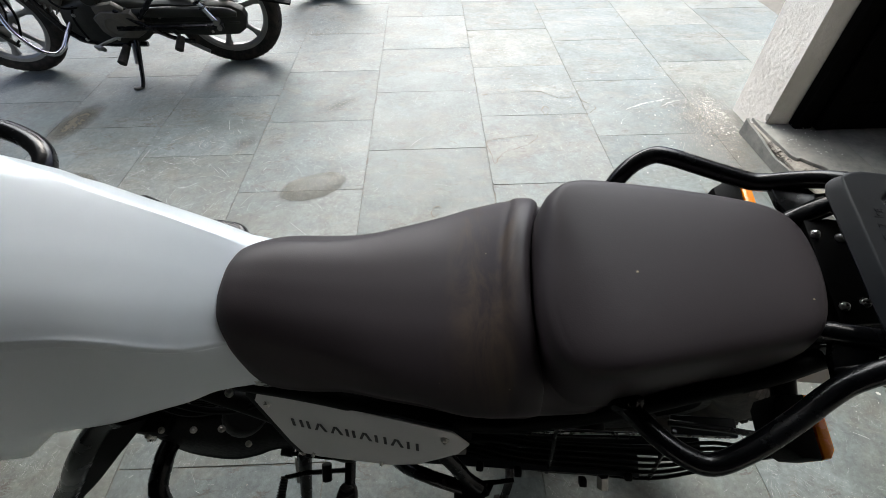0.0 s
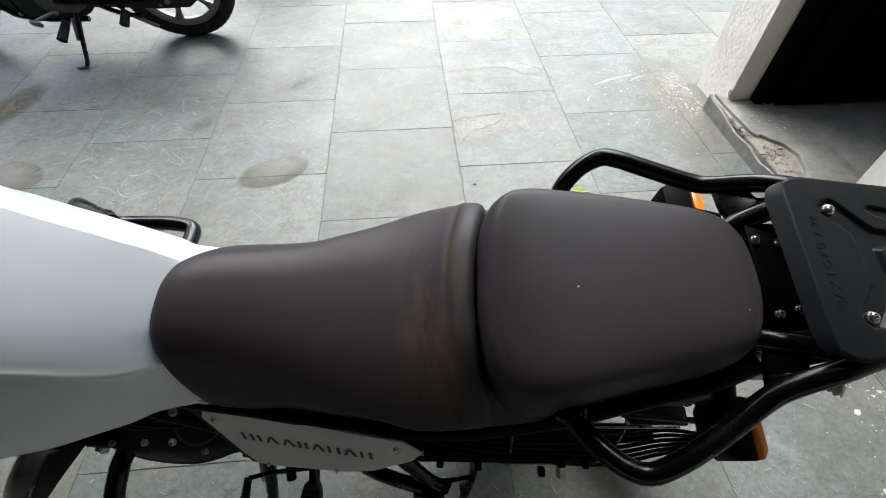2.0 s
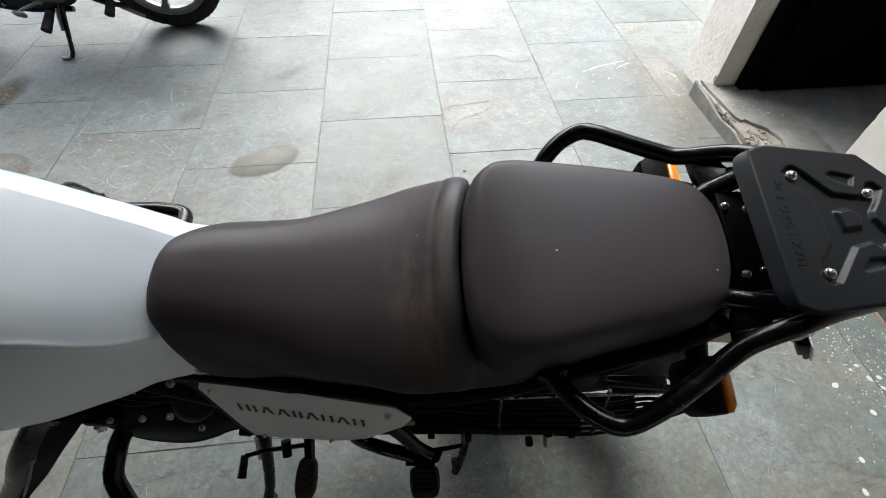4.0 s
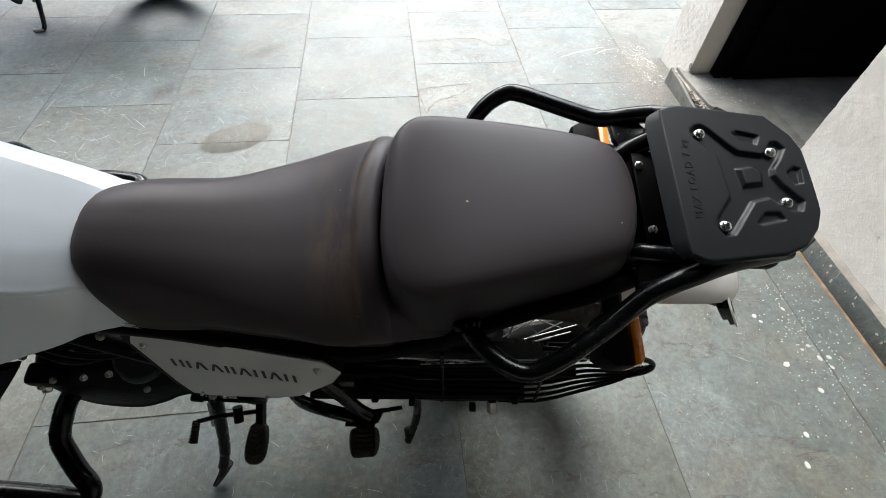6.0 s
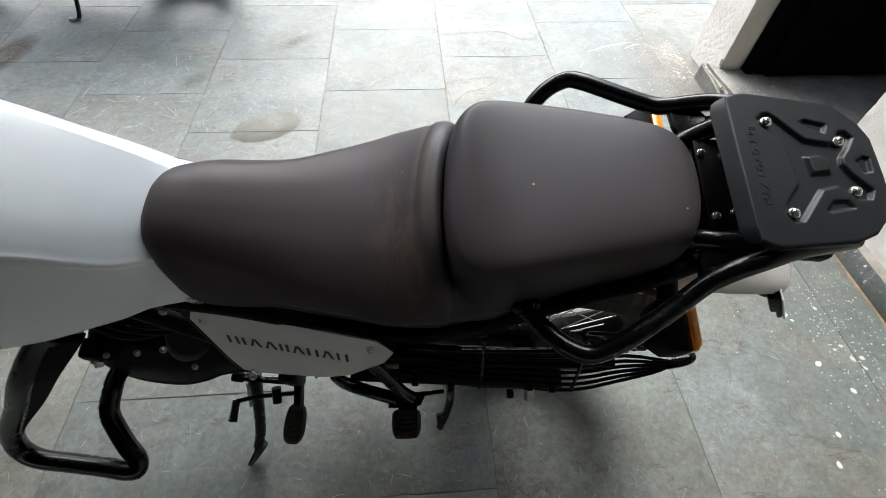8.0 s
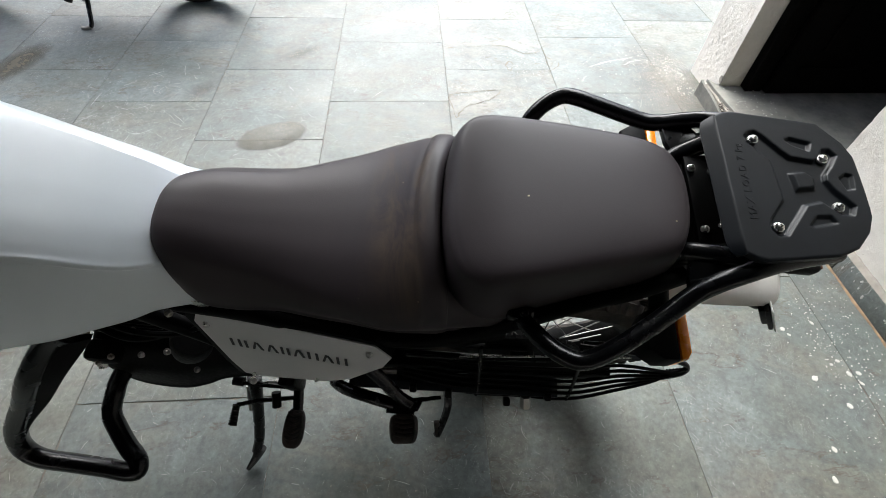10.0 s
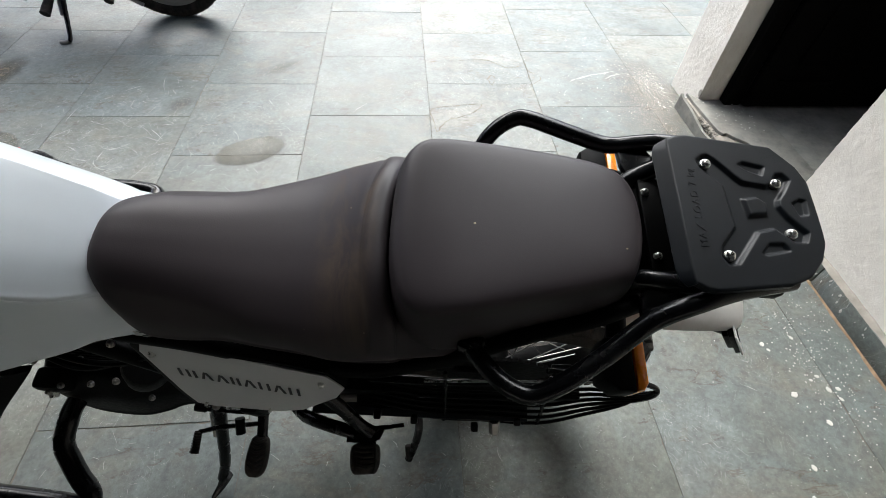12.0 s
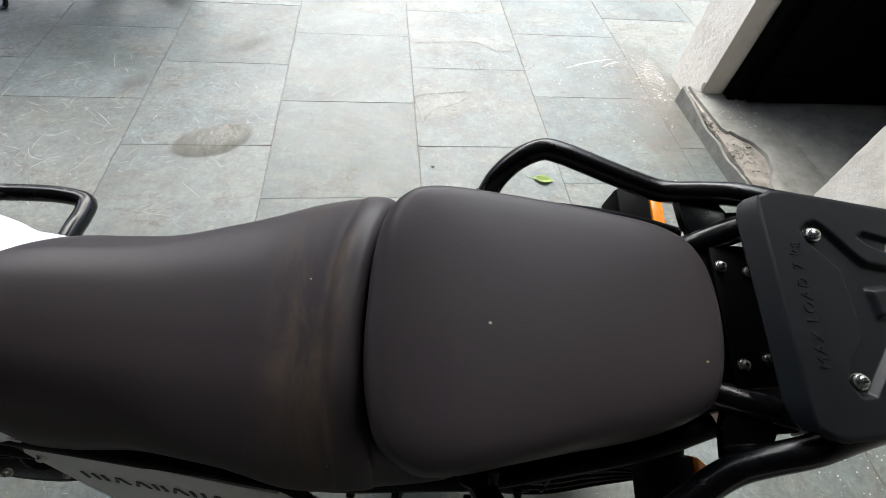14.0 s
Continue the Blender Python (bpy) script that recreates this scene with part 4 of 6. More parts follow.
scene.collection.objects.link(tmp)
dg = bpy.context.evaluated_depsgraph_get()
me = bpy.data.meshes.new_from_object(tmp.evaluated_get(dg))
bpy.data.objects.remove(tmp)
me.materials.clear()
me.materials.append(MAT["black_plate"])
text = new("raised_lettering", me)
text.parent = rack
text.matrix_local = pose(0.2285, -0.001, 0.9283, 0, 0, 89)
text["label"] = "raised load rating, MAX LOAD 7 kg"

# rear mudguard, tail lamp, number plate
MUD = [(0.10, 0.748, 0.060), (0.15, 0.764, 0.072), (0.20, 0.776, 0.077), (0.28, 0.776, 0.080), (0.335, 0.766, 0.076), (0.372, 0.756, 0.070), (0.384, 0.748, 0.064)]
loops = []
for x, z, w in MUD:
    lp = [(x, w * math.sin(a), z - 0.036 + 0.036 * math.cos(a * 0.82)) for a in np.linspace(-math.pi / 2, math.pi / 2, 11)]
    loops.append(lp + [(x, y * 0.95, zz - 0.006) for x, y, zz in lp[::-1]])
part("rear_mudguard", rings(bmesh.new(), loops), "fender_white", bike, "white plastic rear mudguard")
lamp = part("tail_lamp", box((0.056, 0.074, 0.024), (0.408, 0.010, 0.750), (0, 6, 0), 0.007), "black_plastic", bike)
part("lamp_lens", box((0.006, 0.062, 0.016), (0.438, 0.010, 0.747), (0, 6, 0), 0.003), "rust", lamp, "dark red lens")
holder = part("plate_bracket", box((0.040, 0.060, 0.010), (0.352, -0.040, 0.722), (0, 35, 0), 0.003), "black_plastic", bike)
part("plate_arm", box((0.010, 0.018, 0.075), (0.381, -0.070, 0.700), (0, -36, 0), 0.003), "black_plastic", holder)
plate = part("number_plate", box((0.0025, 0.176, 0.112), (0.3975, 0.004, 0.6955), (0, -36, 0), 0.001), "plate_white", bike, "white number plate on a black backing")
part("plate_backing", box((0.007, 0.170, 0.108), (0.3935, 0.004, 0.6925), (0, -36, 0), 0.002), "black_plastic", plate)
bolt(plate, (0.392, -0.066, 0.684), (-0.81, 0, -0.58), 0.006, "dull_steel")
for k in range(5):
    part("plate_bar", box((0.001, 0.020, 0.034), (0.3991, -0.062 + 0.033 * k, 0.6966), (0, -36, 0), 0), "emblem", plate)

# rear turn signals on short stalks
for sy in (-1, 1):
    out = [(0.160, 0.118), (0.166, 0.108), (0.196, 0.105), (0.196, 0.168), (0.176, 0.168), (0.160, 0.157)]
    glass = [(0.1963, 0.105), (0.203, 0.106), (0.2105, 0.112), (0.2105, 0.158), (0.205, 0.166), (0.1963, 0.168)]
    for name, mat, shape in (("turn_signal", "black_plastic", out), ("lens", "orange", glass)):
        bm = slab(shape, 0.040, 0.004)
        bmesh.ops.transform(bm, matrix=Matrix.Translation((0, 0, 0.806)), verts=bm.verts)
        if sy < 0:
            bmesh.ops.transform(bm, matrix=Matrix.Diagonal((1, -1, 1, 1)), verts=bm.verts)
        if name == "lens":
            part("lens", bm, mat, sig, "amber lens")
        else:
            sig = part(name, bm, mat, bike, "black turn signal with amber lens")
    part("stalk", tube([(0.178, sy * 0.072, 0.812), (0.182, sy * 0.090, 0.800), (0.184, sy * 0.110, 0.790)], 0.012, 10, 3), "black_plastic", bike)

# rear wheel
WX, WR = 0.10, 0.324
wheel_pose = Matrix.Translation((WX, 0, WR)) @ pose(0, 0, 0, 90, 0, 0)
wheel = part("rear_wheel", lathe([(0.020, -0.10), (0.026, -0.098), (0.026, -0.06), (0.045, -0.058), (0.045, -0.045), (0.032, -0.040), (0.032, 0.040), (0.045, 0.045), (0.045, 0.058), (0.026, 0.06), (0.026, 0.098), (0.020, 0.10)], wheel_pose), "engine_black", bike)
n = 56


def ring_profile(prof, m, sides):
    """A closed profile of (radius, height) turned round z."""
    loops = []
    for j in range(sides):
        a = 2 * math.pi * j / sides
        loops.append([m @ Vector((r * math.cos(a), r * math.sin(a), h)) for r, h in prof])
    return rings(bmesh.new(), loops, closed=True)


part("rim", ring_profile([(0.206, -0.034), (0.222, -0.036), (0.224, -0.031), (0.214, -0.028), (0.206, -0.012), (0.206, 0.012), (0.214, 0.028), (0.224, 0.031), (0.222, 0.036), (0.206, 0.034), (0.196, 0.014), (0.196, -0.014)], wheel_pose, n), "engine_black", wheel)
tyre = part("tyre", ring_profile([(0.214, -0.030), (0.235, -0.050), (0.268, -0.060), (0.296, -0.052), (0.308, -0.030), (0.312, 0.0), (0.308, 0.030), (0.296, 0.052), (0.268, 0.060), (0.235, 0.050), (0.214, 0.030), (0.22, 0.0)], wheel_pose, n), "rubber", wheel, "knobbly black tyre")
knob = bmesh.new()
for j in range(n):
    a = 360 * j / n
    for h, tip, sz in ((0.014 * (1 if j % 2 else -1), 0.0, (0.016, 0.026, 0.026)), (0.043, 35, (0.014, 0.020, 0.022)), (-0.043, -35, (0.014, 0.020, 0.022))):
        r = 0.314 if abs(h) < 0.02 else 0.303
        m = wheel_pose @ pose(0, 0, 0, 0, 0, a) @ Matrix.Translation((r, 0, h)) @ pose(0, 0, 0, 0, -tip, 0)
        q = bmesh.ops.create_cube(knob, size=1)["verts"]
        bmesh.ops.scale(knob, vec=sz, verts=q)
        bmesh.ops.transform(knob, matrix=m, verts=q)
part("tread", knob, "rubber", tyre, sharp=20)["kind"] = "stuff"
for j in range(32):
    a = 2 * math.pi * j / 32
    s, b = (1 if j % 2 else -1), a + (0.5 if j % 4 < 2 else -0.5)
    p, q = wheel_pose @ Vector((0.045 * math.cos(b), 0.045 * math.sin(b), s * 0.052)), wheel_pose @ Vector((0.200 * math.cos(a), 0.200 * math.sin(a), s * 0.008))
    part("spoke", tube([p, q], 0.0014, 5, 1), "dull_steel", wheel)
for sy in (-1, 1):
    part("swingarm", tube([(-0.36, sy * 0.088, 0.38), (-0.15, sy * 0.098, 0.365), (0.02, sy * 0.105, 0.335), (0.125, sy * 0.105, 0.325)], 0.019, 8), "black_tube", bike)
part("chain_guard", box((0.52, 0.030, 0.060), (-0.025, -0.1215, 0.452), (0, 0, 0), 0.006), "black_plastic", bike)
# hidden silencer, made thick and low to shade the floor behind the wheel
part("silencer", tube([(-0.30, 0.130, 0.27), (-0.16, 0.140, 0.29), (-0.06, 0.150, 0.31), (0.10, 0.155, 0.35), (0.28, 0.158, 0.40)], [0.022, 0.040, 0.062, 0.066, 0.056], 16, 5), "black_tube", bike, "unseen black silencer on the far side, enlarged to block light")
bm = bmesh.new()
teeth = [((0.118 + 0.005 * (j % 2)) * math.cos(2 * math.pi * j / 72), (0.118 + 0.005 * (j % 2)) * math.sin(2 * math.pi * j / 72)) for j in range(72)]
slab(teeth, 0.007, 0, bm, Matrix.Translation((0.10, -0.066, 0.324)) @ pose(0, 0, 0, 90, 0, 0))
part("sprocket", bm, "engine_black", bike, "oily dark rear sprocket")
part("chain_run", box((0.44, 0.012, 0.012), (-0.12, -0.075, 0.405), (0, 4, 0), 0.003), "engine_black", bike)
part("inner_mudguard", box((0.30, 0.11, 0.012), (-0.02, 0, 0.700), (0, -22, 0), 0.004), "black_plastic", bike)
part("lower_side_cover", slab([(-0.30, 0.700), (-0.06, 0.720), (0.02, 0.660), (0.03, 0.560), (-0.05, 0.470), (-0.25, 0.440), (-0.33, 0.52)], 0.014, 0.004, m=Matrix.Translation((0, -0.098, 0)) @ pose(0, 0, 0, 90, 0, 0)), "black_plastic", bike)
part("battery_box", box((0.30, 0.17, 0.20), (-0.26, 0, 0.62), (0, 0, 0), 0.02), "black_plastic", bike)
part("air_box", box((0.20, 0.15, 0.17), (-0.10, 0.0, 0.68), (0, 0, 0), 0.02), "black_plastic", bike)

# wire guard beside the rear wheel
guard = part("saree_guard", tube([(-0.14, -0.118, 0.500), (-0.02, -0.120, 0.505), (0.12, -0.116, 0.505)], 0.006, 8), "black_tube", bike, "black steel rod guard beside the rear wheel")
for k in range(6):
    y, z = -0.126 - 0.0074 * k, 0.495 - 0.017 * k
    bow = 0.004 * k
    part("guard_rod", tube([(-0.145, y + 0.01, z), (-0.05, y - 0.004, z), (0.06, y - 0.006, z), (0.17, y - 0.002 - bow * 0.3, z), (0.25, y + 0.008, z + 0.012 * k * 0.4), (0.330 - 0.003 * k, -0.128 - 0.002 * k, 0.508 - 0.006 * k), (0.354 - 0.004 * k, -0.121, 0.514 - 0.004 * k)], 0.0032, 6, 4), "black_plastic", guard)
part("guard_end", tube([(0.318, -0.135, 0.497), (0.350, -0.128, 0.503), (0.358, -0.119, 0.515), (0.336, -0.112, 0.528), (0.26, -0.106, 0.545), (0.16, -0.100, 0.55)], 0.005, 8, 4), "black_tube", guard)
for x, lift in ((-0.01, 0.0), (0.165, 0.0)):
    part("guard_cross", tube([(x, -0.112, 0.555), (x + 0.003, -0.132, 0.50), (x + 0.006, -0.160, 0.43), (x + 0.004, -0.172, 0.405)], 0.0035, 6, 4), "black_tube", guard)
part("guard_flat", box((0.40, 0.036, 0.006), (-0.050, -0.1535, 0.420), (8, 0, 0), 0.002), "black_plate", guard)
part("guard_stay", box((0.10, 0.030, 0.010), (0.225, -0.098, 0.52), (0, 0, 0), 0.003), "black_plate", guard)
part("guard_edge", tube([(-0.045, -0.121, 0.515), (0.03, -0.121, 0.531), (0.118, -0.120, 0.5525), (0.235, -0.120, 0.5750)], 0.0017, 6, 2), "steel", guard, "thin bright line along the chain guard's upper edge")
part("guard_nut", tube([(0.088, -0.172, 0.42), (0.090, -0.190, 0.405)], 0.010, 6, 1), "dull_steel", guard)
for x, y, z in ((-0.125, -0.172, 0.46), (-0.06, -0.176, 0.44), (0.05, -0.184, 0.43), (0.13, -0.170, 0.42)):
    part("guard_clip", box((0.013, 0.014, 0.016), (x, y, z), (30, 0, 0), 0.003), "black_plastic", guard)

# engine cover, frame cradle and small fittings on the left
cover = part("engine_case", loft([(-0.735, 0.470, 0.122, 0.452, 0.150, 0.399), (-0.715, 0.478, 0.138, 0.458, 0.165, 0.354), (-0.67, 0.468, 0.140, 0.442, 0.175, 0.338), (-0.60, 0.470, 0.142, 0.445, 0.178, 0.333), (-0.55, 0.465, 0.135, 0.435, 0.168, 0.338), (-0.51, 0.455, 0.128, 0.425, 0.156, 0.348), (-0.40, 0.43, 0.118, 0.405, 0.140, 0.348), (-0.36, 0.40, 0.10, 0.385, 0.12, 0.358)], seat_half, 4), "engine_black", bike, "black crankcase with small bolts")
part("cylinder", box((0.20, 0.20, 0.24), (-0.66, 0, 0.56), (0, 12, 0), 0.03), "engine_black", bike)
for k in range(6):
    part("cooling_fin", box((0.215, 0.215, 0.006), (-0.655 - 0.004 * k, 0, 0.48 + 0.026 * k), (0, 12, 0), 0.002), "engine_black", bike)
part("case_lug", box((0.050, 0.040, 0.050), (-0.700, -0.138, 0.462), (0, 0, 0), 0.010), "engine_black", cover)
part("cover_boss", lathe([(0.036, 0), (0.036, 0.075), (0.032, 0.084), (0.0, 0.084)], along((-0.540, -0.118, 0.470), (-0.480, -0.118, 0.59)), 20), "engine_black", cover)
for at in ((-0.664, -0.152, 0.495), (-0.588, -0.152, 0.533), (-0.520, -0.152, 0.578), (-0.700, -0.160, 0.470), (-0.523, -0.162, 0.463), (-0.582, -0.122, 0.584), (-0.457, -0.122, 0.710), (-0.684, -0.122, 0.546)):
    bolt(cover, at, (0, -0.6, 0.8), 0.0042, "dull_steel")
part("drain_bolt", tube([(-0.708, -0.148, 0.452), (-0.709, -0.164, 0.440)], 0.008, 6, 1), "steel", cover, "bright hexagon bolt")
part("frame_plate", slab([(-0.46, 0.70), (-0.40, 0.70), (-0.36, 0.56), (-0.37, 0.40), (-0.43, 0.40), (-0.44, 0.58)], 0.012, 0.002, m=Matrix.Translation((0, -0.112, 0)) @ pose(0, 0, 0, 90, 0, 0)), "black_tube", bike)
part("down_tube", tube([(-0.60, -0.09, 0.70), (-0.52, -0.11, 0.66), (-0.45, -0.125, 0.60), (-0.40, -0.140, 0.52), (-0.38, -0.145, 0.42)], 0.014, 10), "black_plastic", bike)
part("cable", tube([(-0.66, -0.10, 0.62), (-0.58, -0.125, 0.60), (-0.50, -0.13, 0.61), (-0.44, -0.12, 0.64)], 0.005, 8), "black_plastic", bike)
part("cable", tube([(-0.70, -0.09, 0.60), (-0.64, -0.12, 0.55), (-0.58, -0.13, 0.56), (-0.50, -0.12, 0.59)], 0.006, 8), "black_plastic", bike)
part("exhaust_header", tube([(-0.74, -0.02, 0.58), (-0.83, -0.035, 0.53), (-0.87, -0.03, 0.42)], 0.022, 12), "rust", bike, "rusty brown exhaust header")

# foot controls
part("footpeg_hanger", box((0.036, 0.036, 0.09), (-0.385, -0.155, 0.33), (0, 0, 0), 0.008), "engine_black", bike)
peg = part("footpeg", tube([(-0.378, -0.168, 0.300), (-0.374, -0.212, 0.292)], 0.011, 10, 1), "black_tube", bike)
part("peg_rubber", loft([(0, 0.010, 0.008, 0.005, 0.008, -0.008), (0.006, 0.014, 0.014, 0.008, 0.014, -0.011), (0.020, 0.016, 0.018, 0.009, 0.018, -0.012), (0.042, 0.016, 0.0195, 0.009, 0.0195, -0.012), (0.060, 0.015, 0.0185, 0.008, 0.0185, -0.012), (0.072, 0.013, 0.014, 0.007, 0.014, -0.010), (0.078, 0.008, 0.007, 0.004, 0.007, -0.006)], seat_half, 4), "rubber", peg, "ribbed rubber pad").matrix_local = pose(-0.376, -0.208, 0.290, 0, 0, -91)
for k in range(6):
    part("peg_rib", tube([(-0.390, -0.216 - 0.0095 * k, 0.301), (-0.376, -0.223 - 0.0095 * k, 0.3065), (-0.362, -0.216 - 0.0095 * k, 0.301)], 0.0030, 6, 3), "rubber", peg)
lever = part("gear_lever", tube([(-0.385, -0.185, 0.285), (-0.425, -0.190, 0.283), (-0.470, -0.196, 0.280), (-0.510, -0.206, 0.279)], 0.005, 8), "black_tube", bike)
part("lever_rubber", tube([(-0.512, -0.204, 0.279), (-0.511, -0.248, 0.274)], 0.0075, 10, 1), "rubber", lever)
for k in range(8):
    part("lever_rib", lathe([(0.0075, -0.0012), (0.0092, 0), (0.0075, 0.0012)], along((-0.512, -0.208 - 0.005 * k, 0.2785), (-0.512, -0.25, 0.274)), 10), "rubber", lever)
part("linkage_rod", tube([(-0.515, -0.162, 0.30), (-0.46, -0.164, 0.298), (-0.40, -0.166, 0.298)], 0.0045, 8, 1), "black_tube", bike)
part("linkage_joint", tube([(-0.520, -0.158, 0.30), (-0.498, -0.160, 0.30)], 0.010, 10, 1), "black_plastic", bike)
part("stand_switch", tube([(-0.425, -0.178, 0.30), (-0.422, -0.206, 0.285)], 0.010, 10, 1), "black_plastic", bike)
part("switch_wire", tube([(-0.455, -0.160, 0.305), (-0.43, -0.158, 0.308), (-0.405, -0.162, 0.305)], 0.003, 6), "steel", bike)
stand = part("side_stand", tube([(-0.478, -0.150, 0.300), (-0.482, -0.195, 0.240), (-0.494, -0.262, 0.150), (-0.505, -0.296, 0.118)], [0.016, 0.013, 0.012, 0.011], 10), "black_tube", bike, "black steel side stand, swung out")
bolt(stand, (-0.474, -0.158, 0.312), (0, -0.5, 0.8), 0.006, "dull_steel")
part("stand_foot", tube([(-0.496, -0.288, 0.118), (-0.508, -0.312, 0.106), (-0.524, -0.338, 0.0975)], [0.014, 0.010, 0.005], 8, 3), "black_tube", stand)
part("stand_spring", tube([(-0.495, -0.165, 0.28), (-0.500, -0.210, 0.22)], 0.005, 8, 1), "dull_steel", stand)
pp = part("pillion_peg_bracket", tube([(-0.275, -0.165, 0.43), (-0.245, -0.182, 0.475), (-0.20, -0.196, 0.505), (-0.150, -0.208, 0.515)], 0.011, 10), "black_tube", bike)
part("bracket_arm", tube([(-0.20, -0.155, 0.60), (-0.17, -0.176, 0.560), (-0.145, -0.196, 0.525), (-0.125, -0.206, 0.512)], 0.011, 10), "black_tube", pp)
part("bracket_lug", slab([(-0.165, -0.222), (-0.165, -0.200), (-0.125, -0.196), (-0.075, -0.189), (-0.073, -0.195), (-0.105, -0.201), (-0.112, -0.216), (-0.130, -0.222)], 0.008, 0.002, m=Matrix.Translation((0, 0, 0.516))), "black_tube", pp)
part("pillion_footpeg", loft([(0, 0.010, 0.009, 0.006, 0.009, -0.008), (0.004, 0.012, 0.013, 0.008, 0.013, -0.010), (0.008, 0.016, 0.019, 0.010, 0.021, -0.014), (0.020, 0.017, 0.0205, 0.011, 0.0235, -0.015), (0.036, 0.016, 0.020, 0.010, 0.0225, -0.014), (0.046, 0.013, 0.0175, 0.008, 0.0185, -0.012), (0.050, 0.008, 0.013, 0.004, 0.014, -0.008)], seat_half, 3), "rubber", pp, "folded rubber pillion footpeg", 30).matrix_local = pose(-0.136, -0.218, 0.500, 0, 0, -86)
for k in range(5):
    part("peg_rib", tube([(-0.150 + 0.001 * k, -0.2260 - 0.0072 * k, 0.5145), (-0.1355 + 0.001 * k, -0.2285 - 0.0072 * k, 0.5175), (-0.121 + 0.001 * k, -0.2260 - 0.0072 * k, 0.5145)], 0.0026, 6, 3), "rubber", pp)
part("peg_hinge", tube([(-0.150, -0.214, 0.505), (-0.118, -0.214, 0.505)], 0.008, 8, 1), "black_tube", pp)
part("return_spring", tube([(-0.176, -0.160, 0.560), (-0.150, -0.158, 0.555)], 0.006, 8, 1), "dull_steel", bike)
part("centre_stand_lever", tube([(-0.057, -0.150, 0.25), (-0.054, -0.180, 0.235), (-0.062, -0.212, 0.20), (-0.075, -0.240, 0.170)], [0.009, 0.009, 0.009, 0.009], 8), "black_tube", bike)
part("lever_pad", box((0.014, 0.036, 0.012), (-0.075, -0.226, 0.186), (38, 0, 10), 0.003), "rubber", bike)
part("centre_stand_leg", tube([(-0.16, -0.10, 0.30), (-0.06, -0.12, 0.26), (0.02, -0.13, 0.235)], 0.013, 8), "black_tube", bike)
part("bottom_rail", tube([(-0.16, -0.150, 0.42), (-0.02, -0.165, 0.41), (0.10, -0.165, 0.41)], 0.007, 8), "black_tube", bike)

# tubular frames beside the tank
for sy in (-1, 1):
    part("tank_frame", tube([(-0.895, sy * 0.215, 0.695), (-0.902, sy * 0.250, 0.698), (-0.930, sy * 0.282, 0.70), (-0.985, sy * 0.310, 0.70), (-1.06, sy * 0.330, 0.70), (-1.15, sy * 0.340, 0.70)], 0.0185, 14, 5), "black_tube", bike, "thick black tube beside the tank")
    part("frame_brace", tube([(-0.905, sy * 0.240, 0.672), (-1.02, sy * 0.255, 0.675), (-1.15, sy * 0.270, 0.68)], 0.011, 10, 3), "black_tube", bike)
# crash guards
for sy in (-1, 1):
    if sy < 0:
        pts = [(-0.600, -0.150, 0.690), (-0.645, -0.163, 0.660), (-0.702, -0.206, 0.600), (-0.762, -0.238, 0.520), (-0.822, -0.274, 0.445), (-0.848, -0.306, 0.385), (-0.824, -0.325, 0.360), (-0.766, -0.331, 0.352), (-0.702, -0.336, 0.351), (-0.662, -0.341, 0.350), (-0.642, -0.338, 0.350), (-0.647, -0.318, 0.353), (-0.668, -0.298, 0.357), (-0.690, -0.270, 0.366), (-0.706, -0.240, 0.379), (-0.706, -0.205, 0.388), (-0.708, -0.175, 0.385), (-0.70, -0.12, 0.375)]
    else:
        pts = [(-0.66, 0.165, 0.66), (-0.76, 0.22, 0.62), (-0.84, 0.275, 0.50), (-0.90, 0.315, 0.385), (-0.885, 0.330, 0.355), (-0.83, 0.334, 0.352), (-0.78, 0.334, 0.352), (-0.735, 0.328, 0.352), (-0.715, 0.315, 0.355), (-0.708, 0.285, 0.365), (-0.705, 0.250, 0.378), (-0.703, 0.205, 0.388), (-0.708, 0.175, 0.385), (-0.70, 0.12, 0.375)]
    hoop = part("crash_guard", tube(pts, 0.0172, 16, 5), "black_tube", bike, "black tubular steel crash guard")
    loops = []
    for k, q in enumerate(catmull(pts[1:6], 4)):
        w = 0.060 * (1 - (k / 16) ** 1.6) + 0.004
        loops.append([(q[0] + u, q[1] - 0.2 * sy * u + v, q[2] + 0.1 * u) for u, v in ((0, -0.008), (w, -0.004), (w, 0.004), (0, 0.008))])
    part("guard_gusset", rings(bmesh.new(), loops), "black_plastic", hoop)


# ---------- the commuter motorcycle parked beyond ----------
# its own axes: x to the rear from the back wheel's foot, y to its right, z up along its lean
SECOND = Matrix.Translation((-0.835, 1.30, 0)) @ pose(0, 0, 0, 0, 0, 3.5) @ pose(0, 0, 0, 9.0, 0, 0)
second = thing("parked_motorcycle", SECOND, "dusty grey commuter motorcycle with silver alloy wheels on its side stand", "motorcycle")


